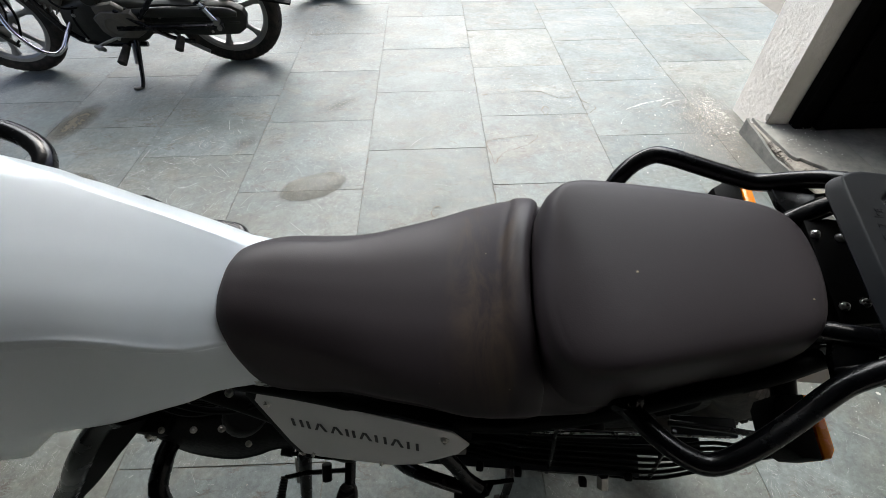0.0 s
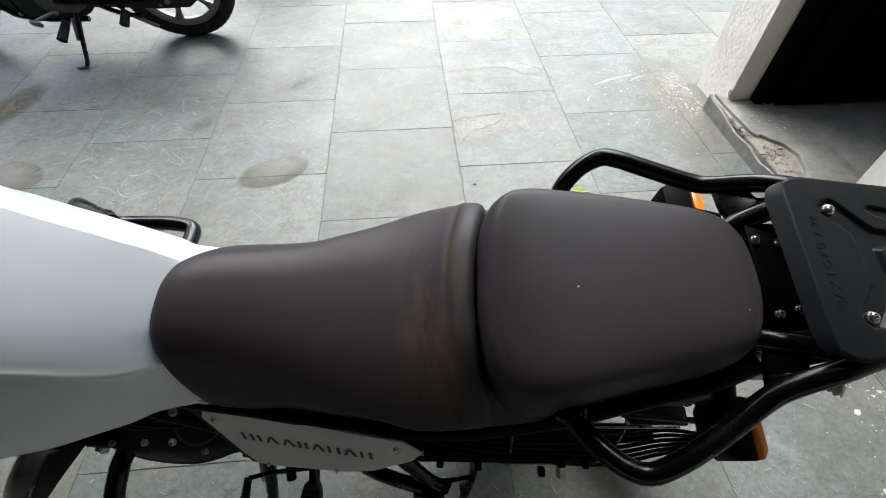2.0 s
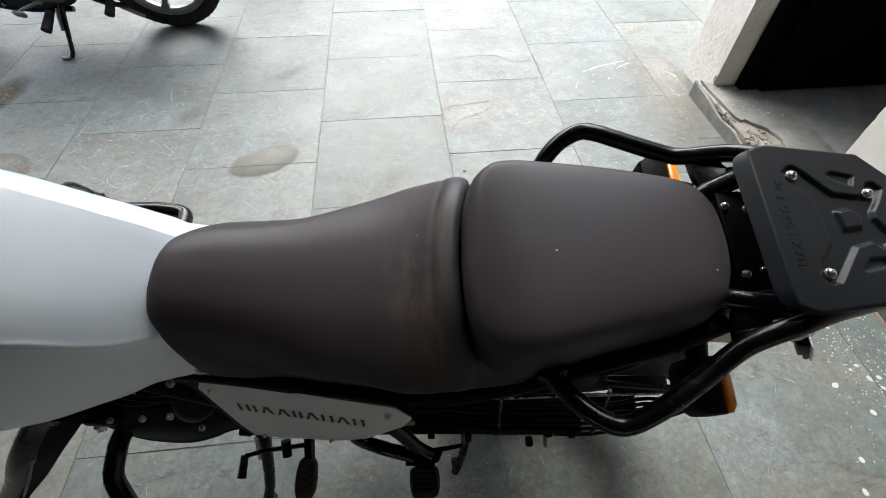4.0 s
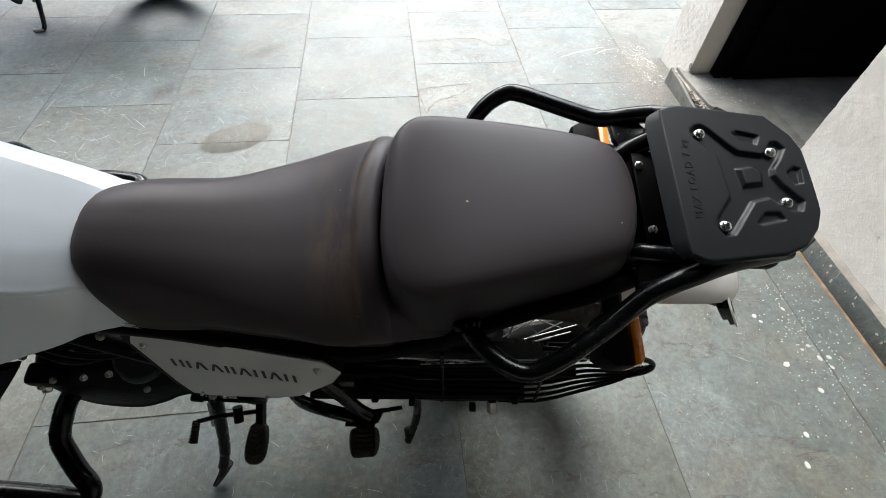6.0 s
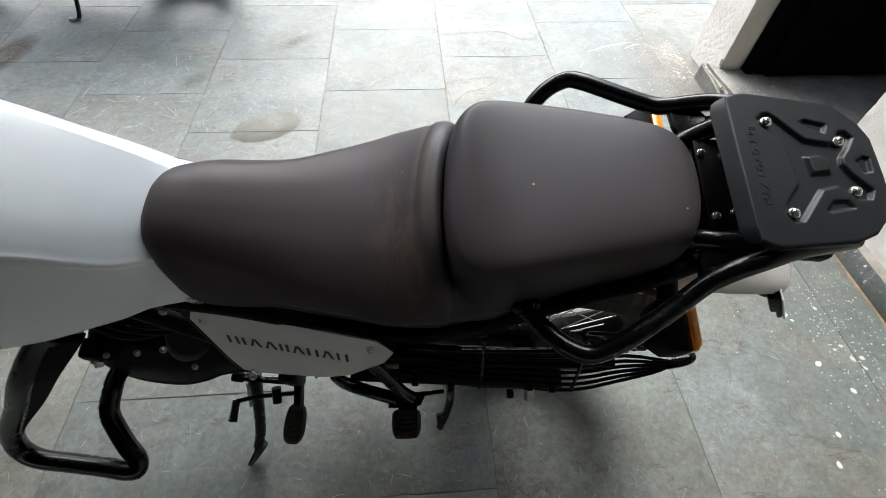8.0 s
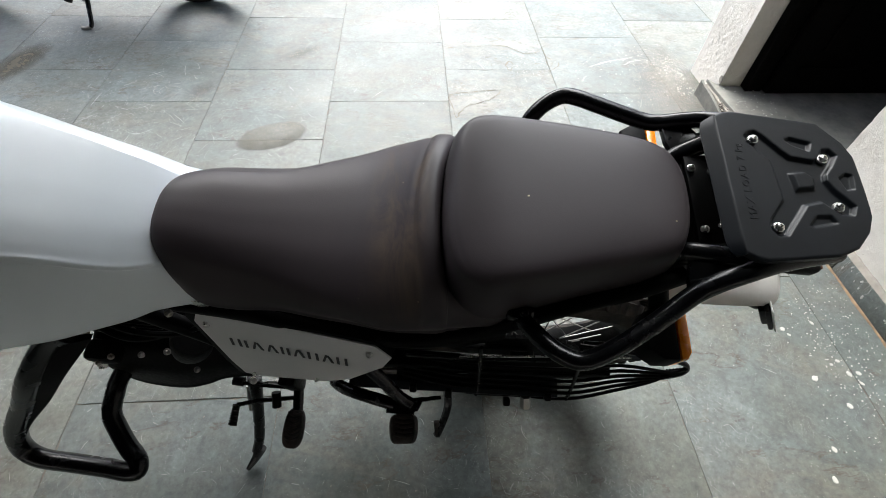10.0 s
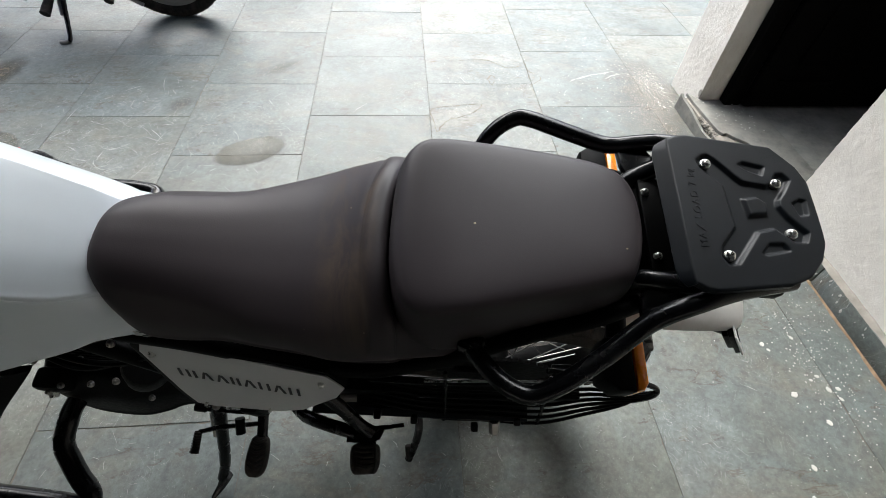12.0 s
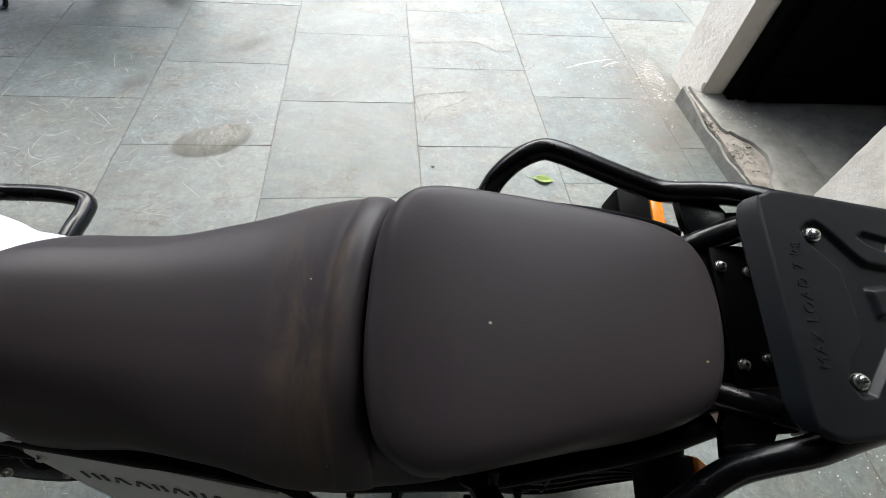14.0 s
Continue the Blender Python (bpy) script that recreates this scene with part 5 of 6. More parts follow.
def road_wheel(parent, x, r, name, spokes=6, wide=0.040):
    m = Matrix.Translation((x, 0, r)) @ pose(0, 0, 0, 90, 0, 0)
    hub = part(name, lathe([(0.018, -0.075), (0.060, -0.070), (0.062, -0.030), (0.045, -0.026), (0.045, 0.026), (0.062, 0.030), (0.060, 0.070), (0.018, 0.075)], m), "alloy", parent)
    part("rim", ring_profile([(r - 0.088, -0.026), (r - 0.070, -0.029), (r - 0.068, -0.024), (r - 0.080, -0.020), (r - 0.088, -0.010), (r - 0.088, 0.010), (r - 0.080, 0.020), (r - 0.068, 0.024), (r - 0.070, 0.029), (r - 0.088, 0.026), (r - 0.100, 0.012), (r - 0.100, -0.012)], m, 48), "alloy", hub)
    tyre = part("tyre", ring_profile([(r - 0.078, -0.024), (r - 0.055, -wide), (r - 0.030, -wide * 1.06), (r - 0.010, -wide * 0.75), (r - 0.002, -wide * 0.35), (r, 0.0), (r - 0.002, wide * 0.35), (r - 0.010, wide * 0.75), (r - 0.030, wide * 1.06), (r - 0.055, wide), (r - 0.078, 0.024), (r - 0.074, 0.0)], m, 56), "rubber", hub, "worn dusty black road tyre")
    groove = bmesh.new()
    for j in range(48):
        a = 360 * j / 48
        for s in (-1, 1):
            q = bmesh.ops.create_cube(groove, size=1)["verts"]
            bmesh.ops.scale(groove, vec=(0.008, 0.017, 0.020), verts=q)
            bmesh.ops.transform(groove, matrix=m @ pose(0, 0, 0, 0, 0, a + 2.0 * s) @ Matrix.Translation((r - 0.0105, 0, s * wide * 0.62)) @ pose(0, 0, 0, 18 * s, -32 * s, 0), verts=q)
    part("tread", groove, "rubber", tyre, sharp=20)["kind"] = "stuff"
    for j in range(spokes):
        a = 2 * math.pi * (j + 0.25) / spokes
        d, t = Vector((math.cos(a), math.sin(a), 0)), Vector((-math.sin(a), math.cos(a), 0))
        loops = []
        for rr, w, h in ((0.050, 0.020, 0.020), (0.10, 0.014, 0.016), (r - 0.13, 0.013, 0.013), (r - 0.095, 0.024, 0.016)):
            loops.append([m @ (d * rr + t * u + Vector((0, 0, v))) for u, v in ((-w, -h * 0.6), (-w * 0.5, -h), (w * 0.5, -h), (w, -h * 0.6), (w, h * 0.6), (w * 0.5, h), (-w * 0.5, h), (-w, h * 0.6))])
        part("wheel_spoke", rings(bmesh.new(), loops), "alloy", hub)
    return hub


road_wheel(second, 0.0, 0.296, "rear_wheel")
front = road_wheel(second, -1.200, 0.296, "front_wheel", wide=0.034)
# chain case and swing arm
case = slab([(0.115, 0.335), (0.125, 0.295), (0.105, 0.235), (0.06, 0.205), (-0.10, 0.205), (-0.30, 0.225), (-0.52, 0.235), (-0.54, 0.300), (-0.52, 0.385), (-0.30, 0.392), (-0.05, 0.372), (0.06, 0.365)], 0.050, 0.008, m=Matrix.Translation((0, -0.090, 0)) @ pose(0, 0, 0, 90, 0, 0))
case = part("chain_case", case, "dark_grey", second, "dusty dark grey steel chain case")
part("case_upper", tube([(-0.50, -0.128, 0.365), (-0.25, -0.130, 0.368), (0.02, -0.128, 0.352), (0.09, -0.122, 0.335)], [0.024, 0.026, 0.025, 0.014], 12), "dark_grey", case)
part("case_seam", tube([(0.10, -0.1415, 0.300), (-0.15, -0.1420, 0.318), (-0.50, -0.1415, 0.325)], 0.006, 6, 3), "dark_grey", case)
for x, z in ((-0.30, 0.345), (-0.06, 0.255), (-0.44, 0.26)):
    bolt(case, (x, -0.141, z), (0, -1, 0), 0.006, "dull_steel")
part("swing_arm", tube([(-0.52, -0.165, 0.315), (-0.25, -0.168, 0.305), (0.02, -0.165, 0.298)], 0.015, 8), "black_tube", second)
part("lower_stay", tube([(-0.50, -0.155, 0.40), (-0.34, -0.175, 0.30), (-0.24, -0.178, 0.245), (-0.16, -0.172, 0.225)], 0.011, 8), "black_tube", second)
part("axle_nut", tube([(0.0, -0.160, 0.297), (0.0, -0.190, 0.297)], 0.014, 6, 1), "dull_steel", second)
# spring damper
shock = part("shock_absorber", tube([(-0.0100, -0.1720, 0.3300), (-0.0650, -0.1760, 0.4400)], 0.014, 12, 1), "chrome", second, "chrome shock absorber with coil spring")
coil = [(-0.038 - 0.20 * t * 0.55 + 0.020 * math.cos(t * 44), -0.176 + 0.020 * math.sin(t * 44), 0.385 + 0.20 * t) for t in np.linspace(0, 1, 60)]
part("coil_spring", tube(coil, 0.0050, 6, 1), "black_tube", shock)
part("lower_eye", tube([(-0.0080, -0.1880, 0.3250), (-0.0080, -0.1500, 0.3250)], 0.016, 10, 1), "dull_steel", shock)
# frame tubes and guards
part("frame_tube", tube([(-0.1200, -0.1300, 0.6200), (-0.2800, -0.1450, 0.4600), (-0.3900, -0.1500, 0.3600), (-0.4800, -0.1500, 0.3000)], 0.013, 8), "black_tube", second)
part("cradle_tube", tube([(-0.9500, -0.0800, 0.6200), (-0.9000, -0.1000, 0.4600), (-0.8300, -0.1200, 0.3200), (-0.7500, -0.1300, 0.2450), (-0.6300, -0.1350, 0.2150), (-0.4300, -0.1400, 0.2050)], 0.014, 10), "black_tube", second)
part("crash_guard", tube([(-1.0400, -0.1000, 0.5800), (-1.0150, -0.1900, 0.4700), (-0.9700, -0.2600, 0.3800), (-0.8900, -0.3000, 0.3000), (-0.8300, -0.2950, 0.2650), (-0.7950, -0.2600, 0.2700), (-0.7800, -0.1900, 0.3000), (-0.7700, -0.1200, 0.3300)], 0.0115, 10), "chrome", second, "chrome tubular leg guard")
# engine
engine = part("engine", loft([(-0.8100, 0.40, 0.085, 0.37, 0.10, 0.27), (-0.7800, 0.43, 0.11, 0.39, 0.125, 0.235), (-0.6800, 0.45, 0.125, 0.41, 0.140, 0.215), (-0.5500, 0.46, 0.130, 0.41, 0.145, 0.215), (-0.4300, 0.44, 0.120, 0.40, 0.135, 0.225), (-0.3700, 0.41, 0.09, 0.38, 0.11, 0.26)], seat_half, 4), "dark_grey", second, "dusty grey engine case")
part("magneto_cover", slab([(-0.615, 0.370), (-0.605, 0.300), (-0.575, 0.262), (-0.450, 0.252), (-0.395, 0.280), (-0.390, 0.345), (-0.425, 0.392), (-0.565, 0.402)], 0.045, 0.012, m=Matrix.Translation((0, -0.172, 0)) @ pose(0, 0, 0, 90, 0, 0)), "grey_paint", engine)
part("cover_ring", ring_profile([(0.040, 0), (0.048, 0.003), (0.056, 0), (0.056, -0.01), (0.040, -0.01)], along((-0.525, -0.172, 0.325), (-0.525, -0.3, 0.325)), 24), "grey_paint", engine)
part("starter_boss", lathe([(0.045, 0), (0.045, 0.075), (0.035, 0.085), (0.0, 0.085)], along((-0.60, -0.06, 0.46), (-0.60, -0.2, 0.46)), 20), "dark_grey", engine)
part("gearbox_cover", slab([(-0.60, 0.425), (-0.50, 0.435), (-0.455, 0.40), (-0.47, 0.36), (-0.55, 0.35), (-0.60, 0.37)], 0.03, 0.008, m=Matrix.Translation((0, -0.158, 0)) @ pose(0, 0, 0, 90, 0, 0)), "grey_paint", engine)
part("barrel_cover", box((0.10, 0.03, 0.09), (-0.795, -0.095, 0.455), (0, -55, 0), 0.008), "grey_paint", engine)
part("plug_lead", tube([(-0.90, -0.10, 0.56), (-0.86, -0.14, 0.50), (-0.83, -0.13, 0.46)], 0.006, 8), "black_plastic", engine)
part("oil_pipe", tube([(-0.70, -0.13, 0.42), (-0.71, -0.16, 0.38), (-0.70, -0.178, 0.33), (-0.69, -0.178, 0.27)], 0.006, 8), "black_plastic", engine)
part("sprocket_cover", slab([(-0.56, 0.40), (-0.45, 0.40), (-0.405, 0.33), (-0.43, 0.25), (-0.53, 0.245), (-0.57, 0.30)], 0.03, 0.008, m=Matrix.Translation((0, -0.140, 0)) @ pose(0, 0, 0, 90, 0, 0)), "dark_grey", engine)
for x, z in ((-0.70, 0.39), (-0.56, 0.385), (-0.71, 0.26), (-0.55, 0.255), (-0.47, 0.36), (-0.46, 0.27)):
    bolt(engine, (x, -0.165, z), (0, -1, 0), 0.007, "dull_steel")
cyl2 = part("cylinder_block", box((0.17, 0.17, 0.16), (-0.8200, 0.0000, 0.4700), (0, -55, 0), 0.015), "grey_paint", second)
for k in range(6):
    part("cooling_fin", box((0.19, 0.19, 0.006), (-0.775 - 0.021 * k, 0, 0.437 + 0.0147 * k), (0, -55, 0), 0.002), "alloy", cyl2)
part("carburettor", box((0.09, 0.08, 0.07), (-0.6300, -0.0200, 0.5300), (0, 0, 0), 0.015), "dark_grey", second)
part("cable", tube([(-0.7500, -0.1400, 0.5500), (-0.7700, -0.1600, 0.4800), (-0.7300, -0.1650, 0.4300), (-0.6700, -0.1500, 0.4200)], 0.006, 8), "black_plastic", second)
part("side_cover", slab([(-0.50, 0.60), (-0.24, 0.60), (-0.30, 0.47), (-0.44, 0.44), (-0.52, 0.50)], 0.02, 0.006, m=Matrix.Translation((0, -0.12, 0)) @ pose(0, 0, 0, 90, 0, 0)), "dark_grey", second)
# pedals, pegs and stand
part("footrest_bar", tube([(-0.5100, -0.0800, 0.2250), (-0.5150, -0.1800, 0.2150), (-0.5200, -0.2250, 0.2050)], 0.010, 8), "black_tube", second)
part("footrest_rubber", tube([(-0.5170, -0.1900, 0.2250), (-0.5350, -0.2850, 0.1880)], [0.019, 0.023], 12, 1), "rubber", second, "black rubber footrest")
pedal = part("gear_pedal", tube([(-0.4100, -0.1200, 0.2750), (-0.5100, -0.1550, 0.2700), (-0.6100, -0.1900, 0.2520), (-0.6650, -0.2100, 0.2350)], 0.008, 8), "dull_steel", second)
part("pedal_pad", box((0.055, 0.020, 0.040), (-0.6450, -0.2070, 0.2330), (25, 0, -20), 0.009), "alloy", pedal)
part("pillion_rubber", tube([(-0.2250, -0.1700, 0.2500), (-0.2350, -0.2350, 0.2180)], [0.020, 0.022], 12, 1), "rubber", second)
part("pillion_bracket", tube([(-0.2800, -0.1400, 0.3000), (-0.2300, -0.1650, 0.2600)], 0.012, 8, 1), "dark_grey", second)
part("centre_stand", tube([(-0.2400, -0.1500, 0.2350), (-0.1700, -0.1700, 0.2050), (-0.1000, -0.1850, 0.1700)], 0.010, 8), "dull_steel", second)
prop = part("side_stand", tube([(-0.470, -0.155, 0.235), (-0.470, -0.190, 0.200), (-0.476, -0.255, 0.125), (-0.482, -0.300, 0.072), (-0.490, -0.318, 0.058)], [0.016, 0.012, 0.011, 0.010, 0.010], 10), "black_tube", second, "dark steel side stand, swung out")
part("stand_spring", tube([(-0.492, -0.165, 0.225), (-0.492, -0.235, 0.150)], 0.009, 8, 1), "dull_steel", prop)
part("stand_toe", tube([(-0.490, -0.314, 0.060), (-0.512, -0.326, 0.058), (-0.528, -0.325, 0.062)], 0.010, 8, 3), "dull_steel", prop)
# fork and mudguards
for sy in (-1, 1):
    part("fork_leg", tube([(-1.2000, sy * 0.092, 0.2850), (-1.1800, sy * 0.092, 0.3600), (-1.1350, sy * 0.092, 0.5200), (-1.1050, sy * 0.092, 0.6200)], [0.026, 0.029, 0.028, 0.026], 12), "alloy", second, "dull silver fork leg")
part("brake_arm", tube([(-1.2000, -0.0880, 0.3000), (-1.1550, -0.0960, 0.2450), (-1.1200, -0.0980, 0.2050)], 0.011, 8), "dark_grey", second)
part("brake_plate", lathe([(0.072, 0), (0.074, 0.012), (0.050, 0.018), (0.0, 0.018)], along((-1.200, -0.066, 0.296), (-1.200, -0.2, 0.296)), 24), "alloy", second)
part("brake_cable", tube([(-1.1250, -0.1000, 0.2200), (-1.0550, -0.1200, 0.2800), (-1.0050, -0.1200, 0.4000), (-1.0250, -0.1100, 0.5500)], 0.006, 8), "black_plastic", second)
part("speedo_cable", tube([(-1.1850, -0.0900, 0.3400), (-1.0850, -0.1200, 0.3400), (-1.0350, -0.1200, 0.4400), (-1.0550, -0.1100, 0.5800)], 0.005, 8), "black_plastic", second)
loops = []
for a in np.linspace(radians(40), radians(150), 15):
    c0, s0 = math.cos(a), math.sin(a)
    loops.append([(-1.200 + r * c0, y, 0.296 + r * s0) for y, r in ((-0.055, 0.312), (-0.040, 0.326), (0, 0.332), (0.040, 0.326), (0.055, 0.312), (0.040, 0.320), (0, 0.326), (-0.040, 0.320))])
part("front_mudguard", rings(bmesh.new(), loops), "dark_grey", second)
loops = []
for a in np.linspace(radians(5), radians(120), 15):
    c0, s0 = math.cos(a), math.sin(a)
    loops.append([(r * c0 + 0.02, y, 0.330 + r * s0) for y, r in ((-0.065, 0.325), (-0.045, 0.340), (0, 0.346), (0.045, 0.340), (0.065, 0.325), (0.045, 0.334), (0, 0.340), (-0.045, 0.334))])
part("rear_mudguard", rings(bmesh.new(), loops), "black_plastic", second)
part("mud_flap", box((0.16, 0.14, 0.012), (0.30, -0.02, 0.372), (0, 12, 0), 0.004), "black_plastic", second)

# a third motorcycle stands further off: only a wheel comes into view
THIRD = Matrix.Translation((-0.50, 2.34, 0)) @ pose(0, 0, 0, 0, 0, 6) @ pose(0, 0, 0, 8.0, 0, 0)
third = thing("distant_motorcycle", THIRD, "black tyred alloy wheel of a motorcycle parked behind", "motorcycle")
road_wheel(third, 0.0, 0.296, "rear_wheel")

# ---------- small things on the floor ----------
bm = bmesh.new()
rows = [(-0.036, 0.001), (-0.024, 0.011), (-0.008, 0.0185), (0.008, 0.0185), (0.022, 0.012), (0.033, 0.004), (0.040, 0.0006)]
vs = [[bm.verts.new((x, w * s, 0.003 + 0.35 * abs(s) * w + 1.6 * x * x)) for s in (-1, -0.5, 0, 0.5, 1)] for x, w in rows]
for a, b in zip(vs, vs[1:]):
    for i in range(4):
        bm.faces.new((a[i], b[i], b[i + 1], a[i + 1]))
bmesh.ops.solidify(bm, geom=bm.faces[:], thickness=0.0006)
leaf_ob = thing("fallen_leaf", pose(0.994, -0.182, 0.0006, 0, 0, -12), "pale green fallen leaf lying on the paving", "leaf")
part("blade", bm, "leaf", leaf_ob)
part("stem", tube([(-0.036, 0, 0.004), (-0.052, 0.004, 0.003), (-0.066, 0.010, 0.002)], 0.0011, 6, 3), "leaf", leaf_ob)
part("midrib", tube([(-0.036, 0, 0.005), (0, 0, 0.0035), (0.038, 0, 0.005)], 0.0009, 6, 3), "leaf", leaf_ob)

bm = bmesh.new()
bmesh.ops.create_icosphere(bm, subdivisions=2, radius=0.006)
for v in bm.verts:
    v.co = Vector((v.co.x * 1.1, v.co.y * 0.8, v.co.z * 0.55)) * (1 + 0.25 * noise.noise(v.co * 200))
pebble = tagged(part("pebble", bm, "mortar"), "small dark pebble lying on the paving", "pebble")
pebble.matrix_world = Matrix.Translation((0.590, -0.109, 0.003))
bm = box((0.012, 0.006, 0.0012), (0, 0, 0.0), (8, 4, 30), 0.0004)
scrap = tagged(part("scrap", bm, "scrap_red"), "tiny red scrap of wrapper on the paving", "litter")
scrap.matrix_world = Matrix.Translation((-1.121, 0.061, 0.0022))

# dried whitewash drops near the wall
rnd = random.Random(7)
bm = bmesh.new()


def drop(x, y, r, squash=0.8):
    n = 12
    turn = rnd.uniform(0, 6.28)
    c, s = math.cos(turn), math.sin(turn)
    rim = []
    for k in range(n):
        a = 2 * math.pi * k / n
        q = r * rnd.uniform(0.72, 0.98)
        u, v = q * math.cos(a), q * squash * math.sin(a)
        rim.append((x + u * c - v * s, y + u * s + v * c))
    lo = [bm.verts.new((px, py, 0.0004)) for px, py in rim]
    hi = [bm.verts.new((x + (px - x) * 0.8, y + (py - y) * 0.8, 0.0016)) for px, py in rim]
    for k in range(n):
        bm.faces.new((lo[k], lo[(k + 1) % n], hi[(k + 1) % n], hi[k]))
    bm.faces.new(hi)


for x, y, r in ((1.595, -0.923, 0.009), (1.554, -1.182, 0.011), (1.441, -1.29, 0.010), (1.49, -0.94, 0.010), (1.50, -0.96, 0.007), (1.60, -1.05, 0.008), (1.575, -1.06, 0.007), (1.63, -1.12, 0.008), (1.50, -1.10, 0.012), (1.61, -1.09, 0.011), (1.64, -1.09, 0.010), (1.60, -0.70, 0.008), (1.67, -0.66, 0.009), (1.40, -1.36, 0.010), (1.53, -0.60, 0.006)):
    drop(x, y, r)
for k in range(300):
    x = 1.76 - abs(rnd.gauss(0, 0.17))
    y = rnd.uniform(-1.7, -0.5)
    drop(x, y, rnd.uniform(0.0008, 0.0026))
for k in range(170):
    drop(min(1.75, rnd.gauss(1.63, 0.075)), rnd.gauss(-1.02, 0.12), rnd.uniform(0.001, 0.0034))
for k in range(320):
    d, a = abs(rnd.gauss(0, 0.32)), rnd.uniform(1.7, 4.4)
    x, y = 1.76 + d * math.cos(a), 0.52 + d * 1.3 * math.sin(a)
    if x < 1.75:
        drop(x, y, rnd.uniform(0.001, 0.0045))
for k in range(120):
    drop(rnd.uniform(0.2, 1.6), rnd.uniform(-0.2, 1.6), rnd.uniform(0.0008, 0.0024))
tagged(part("whitewash_drops", bm, "drop", sharp=20), "dried white lime drops spattered on the paving near the wall", "splashes", kind="stuff")
bm = bmesh.new()
for k in range(46):
    y, z = rnd.uniform(-1.9, -0.45), rnd.uniform(0.03, 0.07)
    drop(0, 0, rnd.uniform(0.002, 0.006), rnd.uniform(0.4, 0.9))
    for v in list(bm.verts)[-24:]:
        v.co = Vector((WALL_X - 0.016 - v.co.z, y + v.co.x, z + v.co.y * 1.6))
tagged(part("limewash_smears", bm, "drop", sharp=20), "white limewash smears on the stone skirting", "splashes", kind="stuff")
bm_c = bmesh.new()
for k in range(110):
    x, y = 1.755 - abs(rnd.gauss(0, 0.05)), rnd.uniform(0.30, 0.72)
    r = rnd.uniform(0.0012, 0.0042)
    ico = bmesh.ops.create_icosphere(bm_c, subdivisions=1, radius=r)["verts"]
    for v in ico:
        v.co *= rnd.uniform(0.7, 1.25)
        v.co.z *= 0.45
    bmesh.ops.translate(bm_c, vec=(x, y, r * 0.3), verts=ico)
for k in range(70):
    x, y = rnd.uniform(1.80, 1.99), rnd.uniform(0.02, 0.28)
    r = rnd.uniform(0.001, 0.004)
    ico = bmesh.ops.create_icosphere(bm_c, subdivisions=1, radius=r)["verts"]
    for v in ico:
        v.co.z *= 0.3
    bmesh.ops.translate(bm_c, vec=(x, y, 0.0815), verts=ico)
tagged(part("plaster_crumbs", bm_c, "drop", sharp=20), "crumbs of fallen white plaster at the foot of the pier", "rubble", kind="stuff")
# dark grit and bits of dead leaf
bm = bmesh.new()
for k in range(260):
    x, y = rnd.uniform(-2.2, 1.7), rnd.uniform(-1.6, 2.2)
    drop(x, y, rnd.uniform(0.001, 0.0035), 0.5)
tagged(part("grit", bm, "mortar", sharp=20), "small dark crumbs of grit scattered on the paving", "grit", kind="stuff")

rnd = random.Random(31)
bm = bmesh.new()


def scratch(x, y, length, wide):
    """A thin scored stroke, bent a little and tapering to its ends."""
    turn, bend = rnd.uniform(0, math.pi), rnd.gauss(0, 0.35)
    pts = []
    for k in range(6):
        s = k / 5 - 0.5
        h = turn + bend * s
        pts.append((x + length * s * math.cos(h), y + length * s * math.sin(h), h))
    left, right = [], []
    for k, (px, py, h) in enumerate(pts):
        w = wide * (0.25, 0.8, 1.0, 0.9, 0.7, 0.2)[k] * rnd.uniform(0.6, 1.2)
        left.append(bm.verts.new((px - w * math.sin(h), py + w * math.cos(h), 0.0012)))
        right.append(bm.verts.new((px + w * math.sin(h), py - w * math.cos(h), 0.0012)))
    for k in range(5):
        bm.faces.new((left[k], right[k], right[k + 1], left[k + 1]))


for cx, cy, sx, sy, n in ((-0.78, 0.34, 0.20, 0.17, 150), (-0.62, -0.02, 0.24, 0.16, 150), (-0.25, 0.10, 0.24, 0.20, 90), (-0.9, 0.1, 0.2, 0.2, 80), (0.2, 0.6, 0.7, 0.5, 50), (0.9, -1.4, 0.5, 0.3, 40), (-0.1, -1.5, 0.5, 0.2, 36), (0.8, 0.2, 0.5, 0.4, 26), (-0.2, -1.27, 0.35, 0.14, 120), (0.30, -1.36, 0.35, 0.16, 110), (0.75, -1.25, 0.3, 0.2, 70), (1.15, -1.15, 0.25, 0.25, 60), (-0.55, -1.05, 0.25, 0.2, 70)):
    near = cy < -0.9
    for k in range(n):
        reach = rnd.uniform(0.006, 0.03) * rnd.choice((0.5, 0.8, 1, 1.6)) if near else rnd.uniform(0.006, 0.04) * rnd.choice((0.6, 1, 1, 2.2, 3.2))
        scratch(rnd.gauss(cx, sx), rnd.gauss(cy, sy), reach, rnd.choice((0.0002, 0.0003, 0.0003, 0.0006)) if near else rnd.choice((0.0003, 0.0004, 0.0006, 0.0011)))
tagged(part("scratch_marks", bm, "scored", sharp=60), "pale scratches scored into the grey slate slabs", "scratches", kind="stuff")


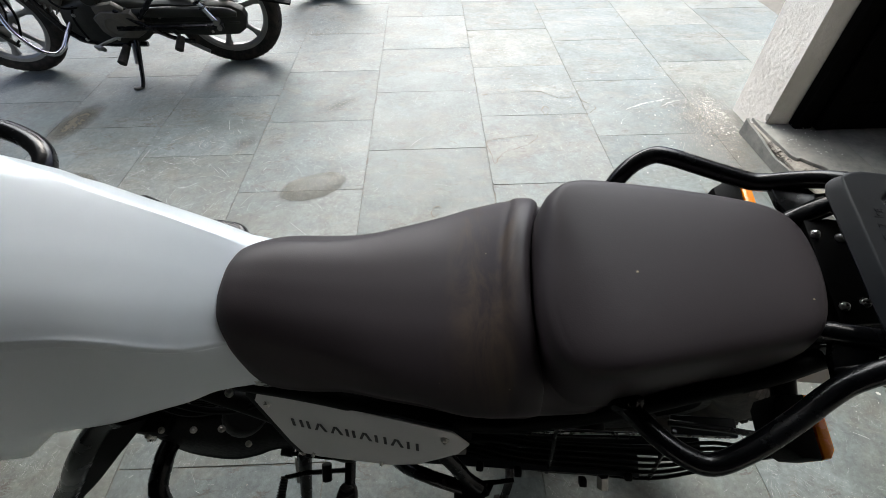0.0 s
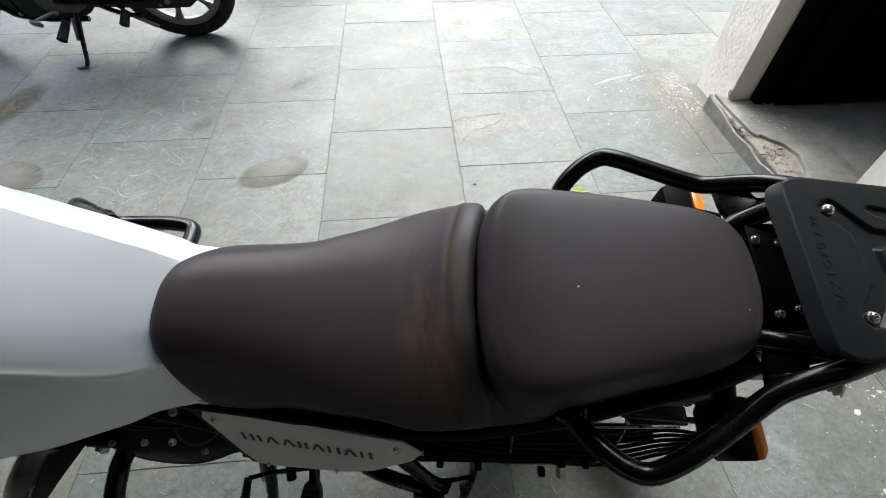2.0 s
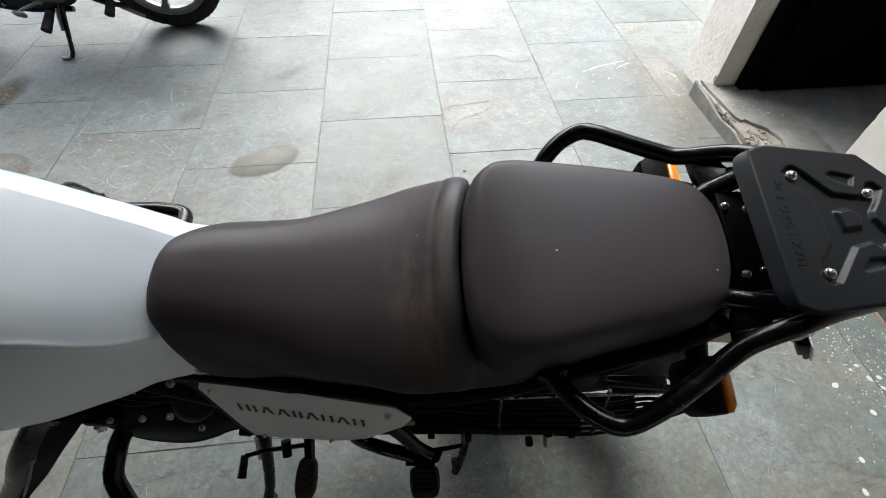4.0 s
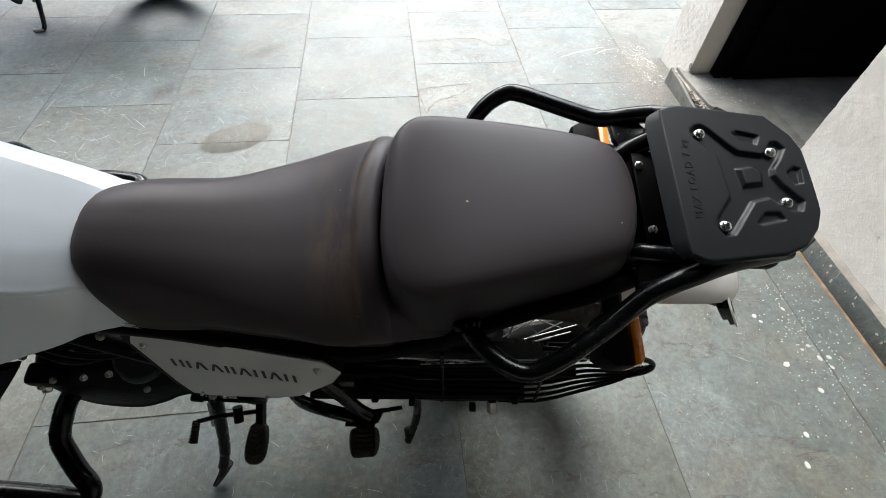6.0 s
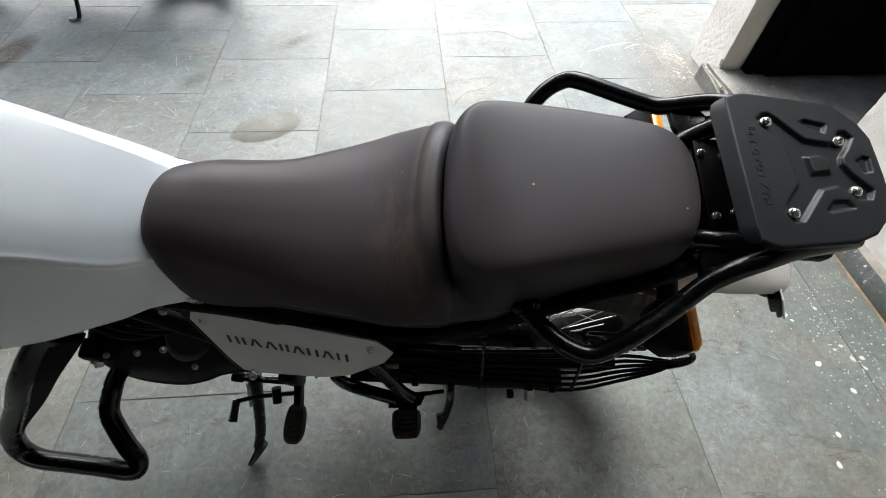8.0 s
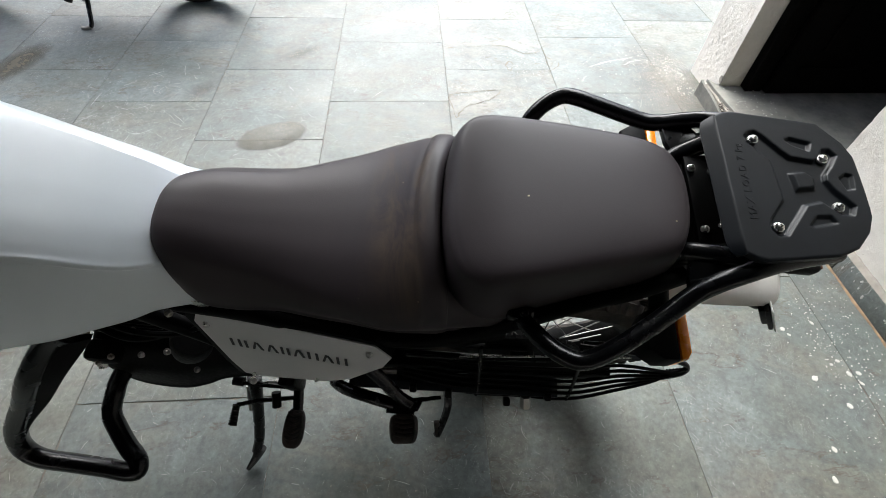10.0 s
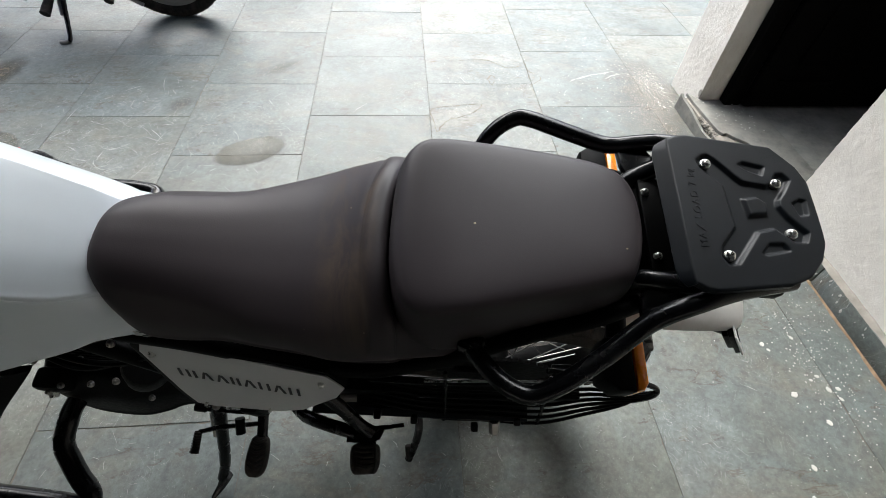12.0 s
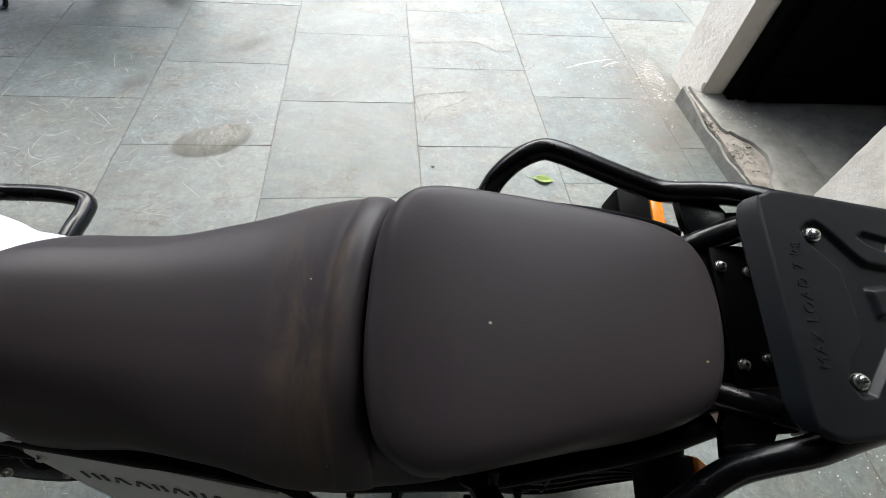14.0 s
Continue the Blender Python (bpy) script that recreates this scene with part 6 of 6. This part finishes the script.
# ledges where a thin layer of the slate has split away
LEDGES = {
    "leaf": [(0.566, 0.149), (0.554, 0.245), (0.551, 0.325), (0.699, 0.359), (0.792, 0.364), (0.736, 0.29), (0.622, 0.235), (0.566, 0.149)],
    "curl": [(0.352, 0.362), (0.386, 0.327), (0.409, 0.317)],
    "run": [(0.569, 0.765), (0.706, 0.781), (0.87, 0.785), (0.965, 0.709), (1.051, 0.729)],
    "loop": [(0.85, 0.592), (0.875, 0.629), (0.89, 0.598), (0.867, 0.543), (0.85, 0.592)],
    "bend": [(1.074, 0.77), (1.08, 0.674), (1.131, 0.609), (1.058, 0.527)],
    "ring": [(0.282, -0.149), (0.301, -0.123), (0.319, -0.132), (0.313, -0.164), (0.287, -0.184), (0.282, -0.149)],
}


def ribbon(bm, line, wide, lift=0.0013):
    """A thin uneven stroke on the floor along a wandering line."""
    pts = catmull([(x, y, 0) for x, y in line], 14)
    left, right = [], []
    for k, p in enumerate(pts):
        d = (pts[min(k + 1, len(pts) - 1)] - pts[max(k - 1, 0)]).normalized()
        side = Vector((-d.y, d.x, 0))
        q = p + side * 0.006 * noise.noise(p * 40)
        w = wide * max(0.12, 0.55 + 0.9 * noise.noise(p * 30 + Vector((0, 0, 3))))
        left.append(bm.verts.new((q.x + side.x * w, q.y + side.y * w, lift)))
        right.append(bm.verts.new((q.x - side.x * w, q.y - side.y * w, lift)))
    for k in range(len(pts) - 1):
        bm.faces.new((left[k], right[k], right[k + 1], left[k + 1]))


bm = bmesh.new()
for name in LEDGES:
    ribbon(bm, LEDGES[name], 0.0031, 0.0016)
tagged(part("ledge_lines", bm, "ledge", sharp=60), "thin brown broken ledges in the face of the slate", "cracks", kind="stuff")
bm = bmesh.new()
ribbon(bm, [(1.285, 0.583), (1.35, 0.612), (1.411, 0.639), (1.534, 0.671)], 0.0042)
ribbon(bm, [(1.47, 0.60), (1.53, 0.635), (1.62, 0.66)], 0.0022)
tagged(part("lime_streaks", bm, "drop", sharp=60), "pale lime streaks wiped across the paving", "splashes", kind="stuff")

# ---------- paving slabs ----------
def tile_mesh(seed, long=1):
    """One slab with slightly irregular chamfered edges."""
    r = random.Random(seed)
    w, h, g = TILE_X / 2, long * TILE_Y / 2, 0.0004
    line = []
    for (ax, ay), (bx, by) in (((-w, -h), (w, -h)), ((w, -h), (w, h)), ((w, h), (-w, h)), ((-w, h), (-w, -h))):
        for k in range(27):
            t = k / 27
            x, y = ax + (bx - ax) * t, ay + (by - ay) * t
            j = g + max(0.0, r.gauss(0.0002, 0.0005)) + (r.uniform(0.001, 0.0045) if r.random() < 0.05 else 0.0)
            line.append((x - math.copysign(j, x) if abs(abs(x) - w) < 1e-6 else x, y - math.copysign(j, y) if abs(abs(y) - h) < 1e-6 else y))
    bm = bmesh.new()
    low = [bm.verts.new((x, y, -0.012)) for x, y in line]
    edge = [bm.verts.new((x, y, -0.0012)) for x, y in line]
    top = [bm.verts.new((x * 0.9982, y * 0.9982, r.gauss(0, 0.0002))) for x, y in line]
    n = len(line)
    for a, b in ((low, edge), (edge, top)):
        for i in range(n):
            bm.faces.new((a[i], a[(i + 1) % n], b[(i + 1) % n], b[i]))
    bm.faces.new(top)
    me = bpy.data.meshes.new("tile")
    bm.normal_update()
    bm.to_mesh(me)
    bm.free()
    me.materials.append(MAT["stone"])
    return me


tiles = [tile_mesh(s) for s in range(6)]
long_tile = tile_mesh(9, 2)
rnd = random.Random(11)
LINES = [-4.785, -4.25, -3.715, -3.18, -2.645, -2.11, -1.575, -1.045, -0.521, 0.0, 0.541, 1.072, 1.622, 2.16, 2.7]
for i, (x0, x1) in enumerate(zip(LINES, LINES[1:])):
    for j in range(-7, 14):
        x, y = (x0 + x1) / 2, (j + 0.5) * TILE_Y + (0.344 if i == 11 else 0.28 if i % 2 else 0.004)
        if x1 > 1.7 and y < 0.8 and x0 > 1.7:
            continue
        me = tiles[rnd.randrange(6)]
        # two long slabs lie beside the wall
        if i in (11, 12) and -1.70 < y < -0.6:
            if y < -1.2:
                continue
            me, y = long_tile, y - TILE_Y / 2
        ob = new("tile", me)
        ob.parent = floor
        ob.matrix_local = Matrix.Translation((x, y, rnd.uniform(-0.0005, 0.0005))) @ pose(0, 0, 0, rnd.gauss(0, 0.04), rnd.gauss(0, 0.04), rnd.choice((0, 180))) @ Matrix.Diagonal(((x1 - x0) / TILE_X, 1, 1, 1))


def stain(label, mat, x, y, a, b2, turn, seed, lift):
    """A thin dried film with a wandering outline."""
    bm = bmesh.new()
    r = random.Random(seed)
    ph = [r.uniform(0, 6.28) for _ in range(5)]
    n, lo, hi = 64, [], []
    for k in range(n):
        t = 2 * math.pi * k / n
        q = 1.25 + 0.10 * math.sin(2 * t + ph[0]) + 0.09 * math.sin(3 * t + ph[1]) + 0.05 * math.sin(5 * t + ph[2]) + 0.03 * math.sin(9 * t + ph[3])
        lo.append(bm.verts.new((q * math.cos(t), q * math.sin(t), 0.0003)))
        hi.append(bm.verts.new((0.985 * q * math.cos(t), 0.985 * q * math.sin(t), lift)))
    for k in range(n):
        bm.faces.new((lo[k], lo[(k + 1) % n], hi[(k + 1) % n], hi[k]))
    bm.faces.new(hi)
    ob = tagged(part("mud_stain", bm, mat), label, "stain")
    ob.matrix_world = Matrix.Translation((x, y, 0)) @ pose(0, 0, 0, 0, 0, turn) @ Matrix.Diagonal((a, b2, 1, 1))


stain("dried puddle of pale silt with a brown rim on the paving", "silt_edge", -0.211, 0.030, 0.150, 0.088, 24, 3, 0.0017)
stain("brown damp-looking mud stain on the grey paving", "silt_brown", -1.50, 0.61, 0.22, 0.10, 78, 8, 0.0010)
stain("faint brown silt stain on the grey paving", "silt_faint", -0.590, 0.372, 0.095, 0.065, 50, 12, 0.0016)
stain("brown-rimmed dried puddle beside the motorcycle's tank", "silt_edge", -1.235, 0.085, 0.125, 0.085, 150, 17, 0.0016)
stain("speckled brown iron bloom on a slate slab", "silt_faint", -0.185, 0.705, 0.150, 0.055, 38, 29, 0.0013)
stain("reddish dusty silt on the paving before the doorstep", "silt_red", 1.62, 0.34, 0.55, 0.22, 84, 21, 0.0010)
stain("thin white lime dust at the foot of the pier", "lime_dust", 1.68, 0.55, 0.22, 0.12, 84, 5, 0.0014)
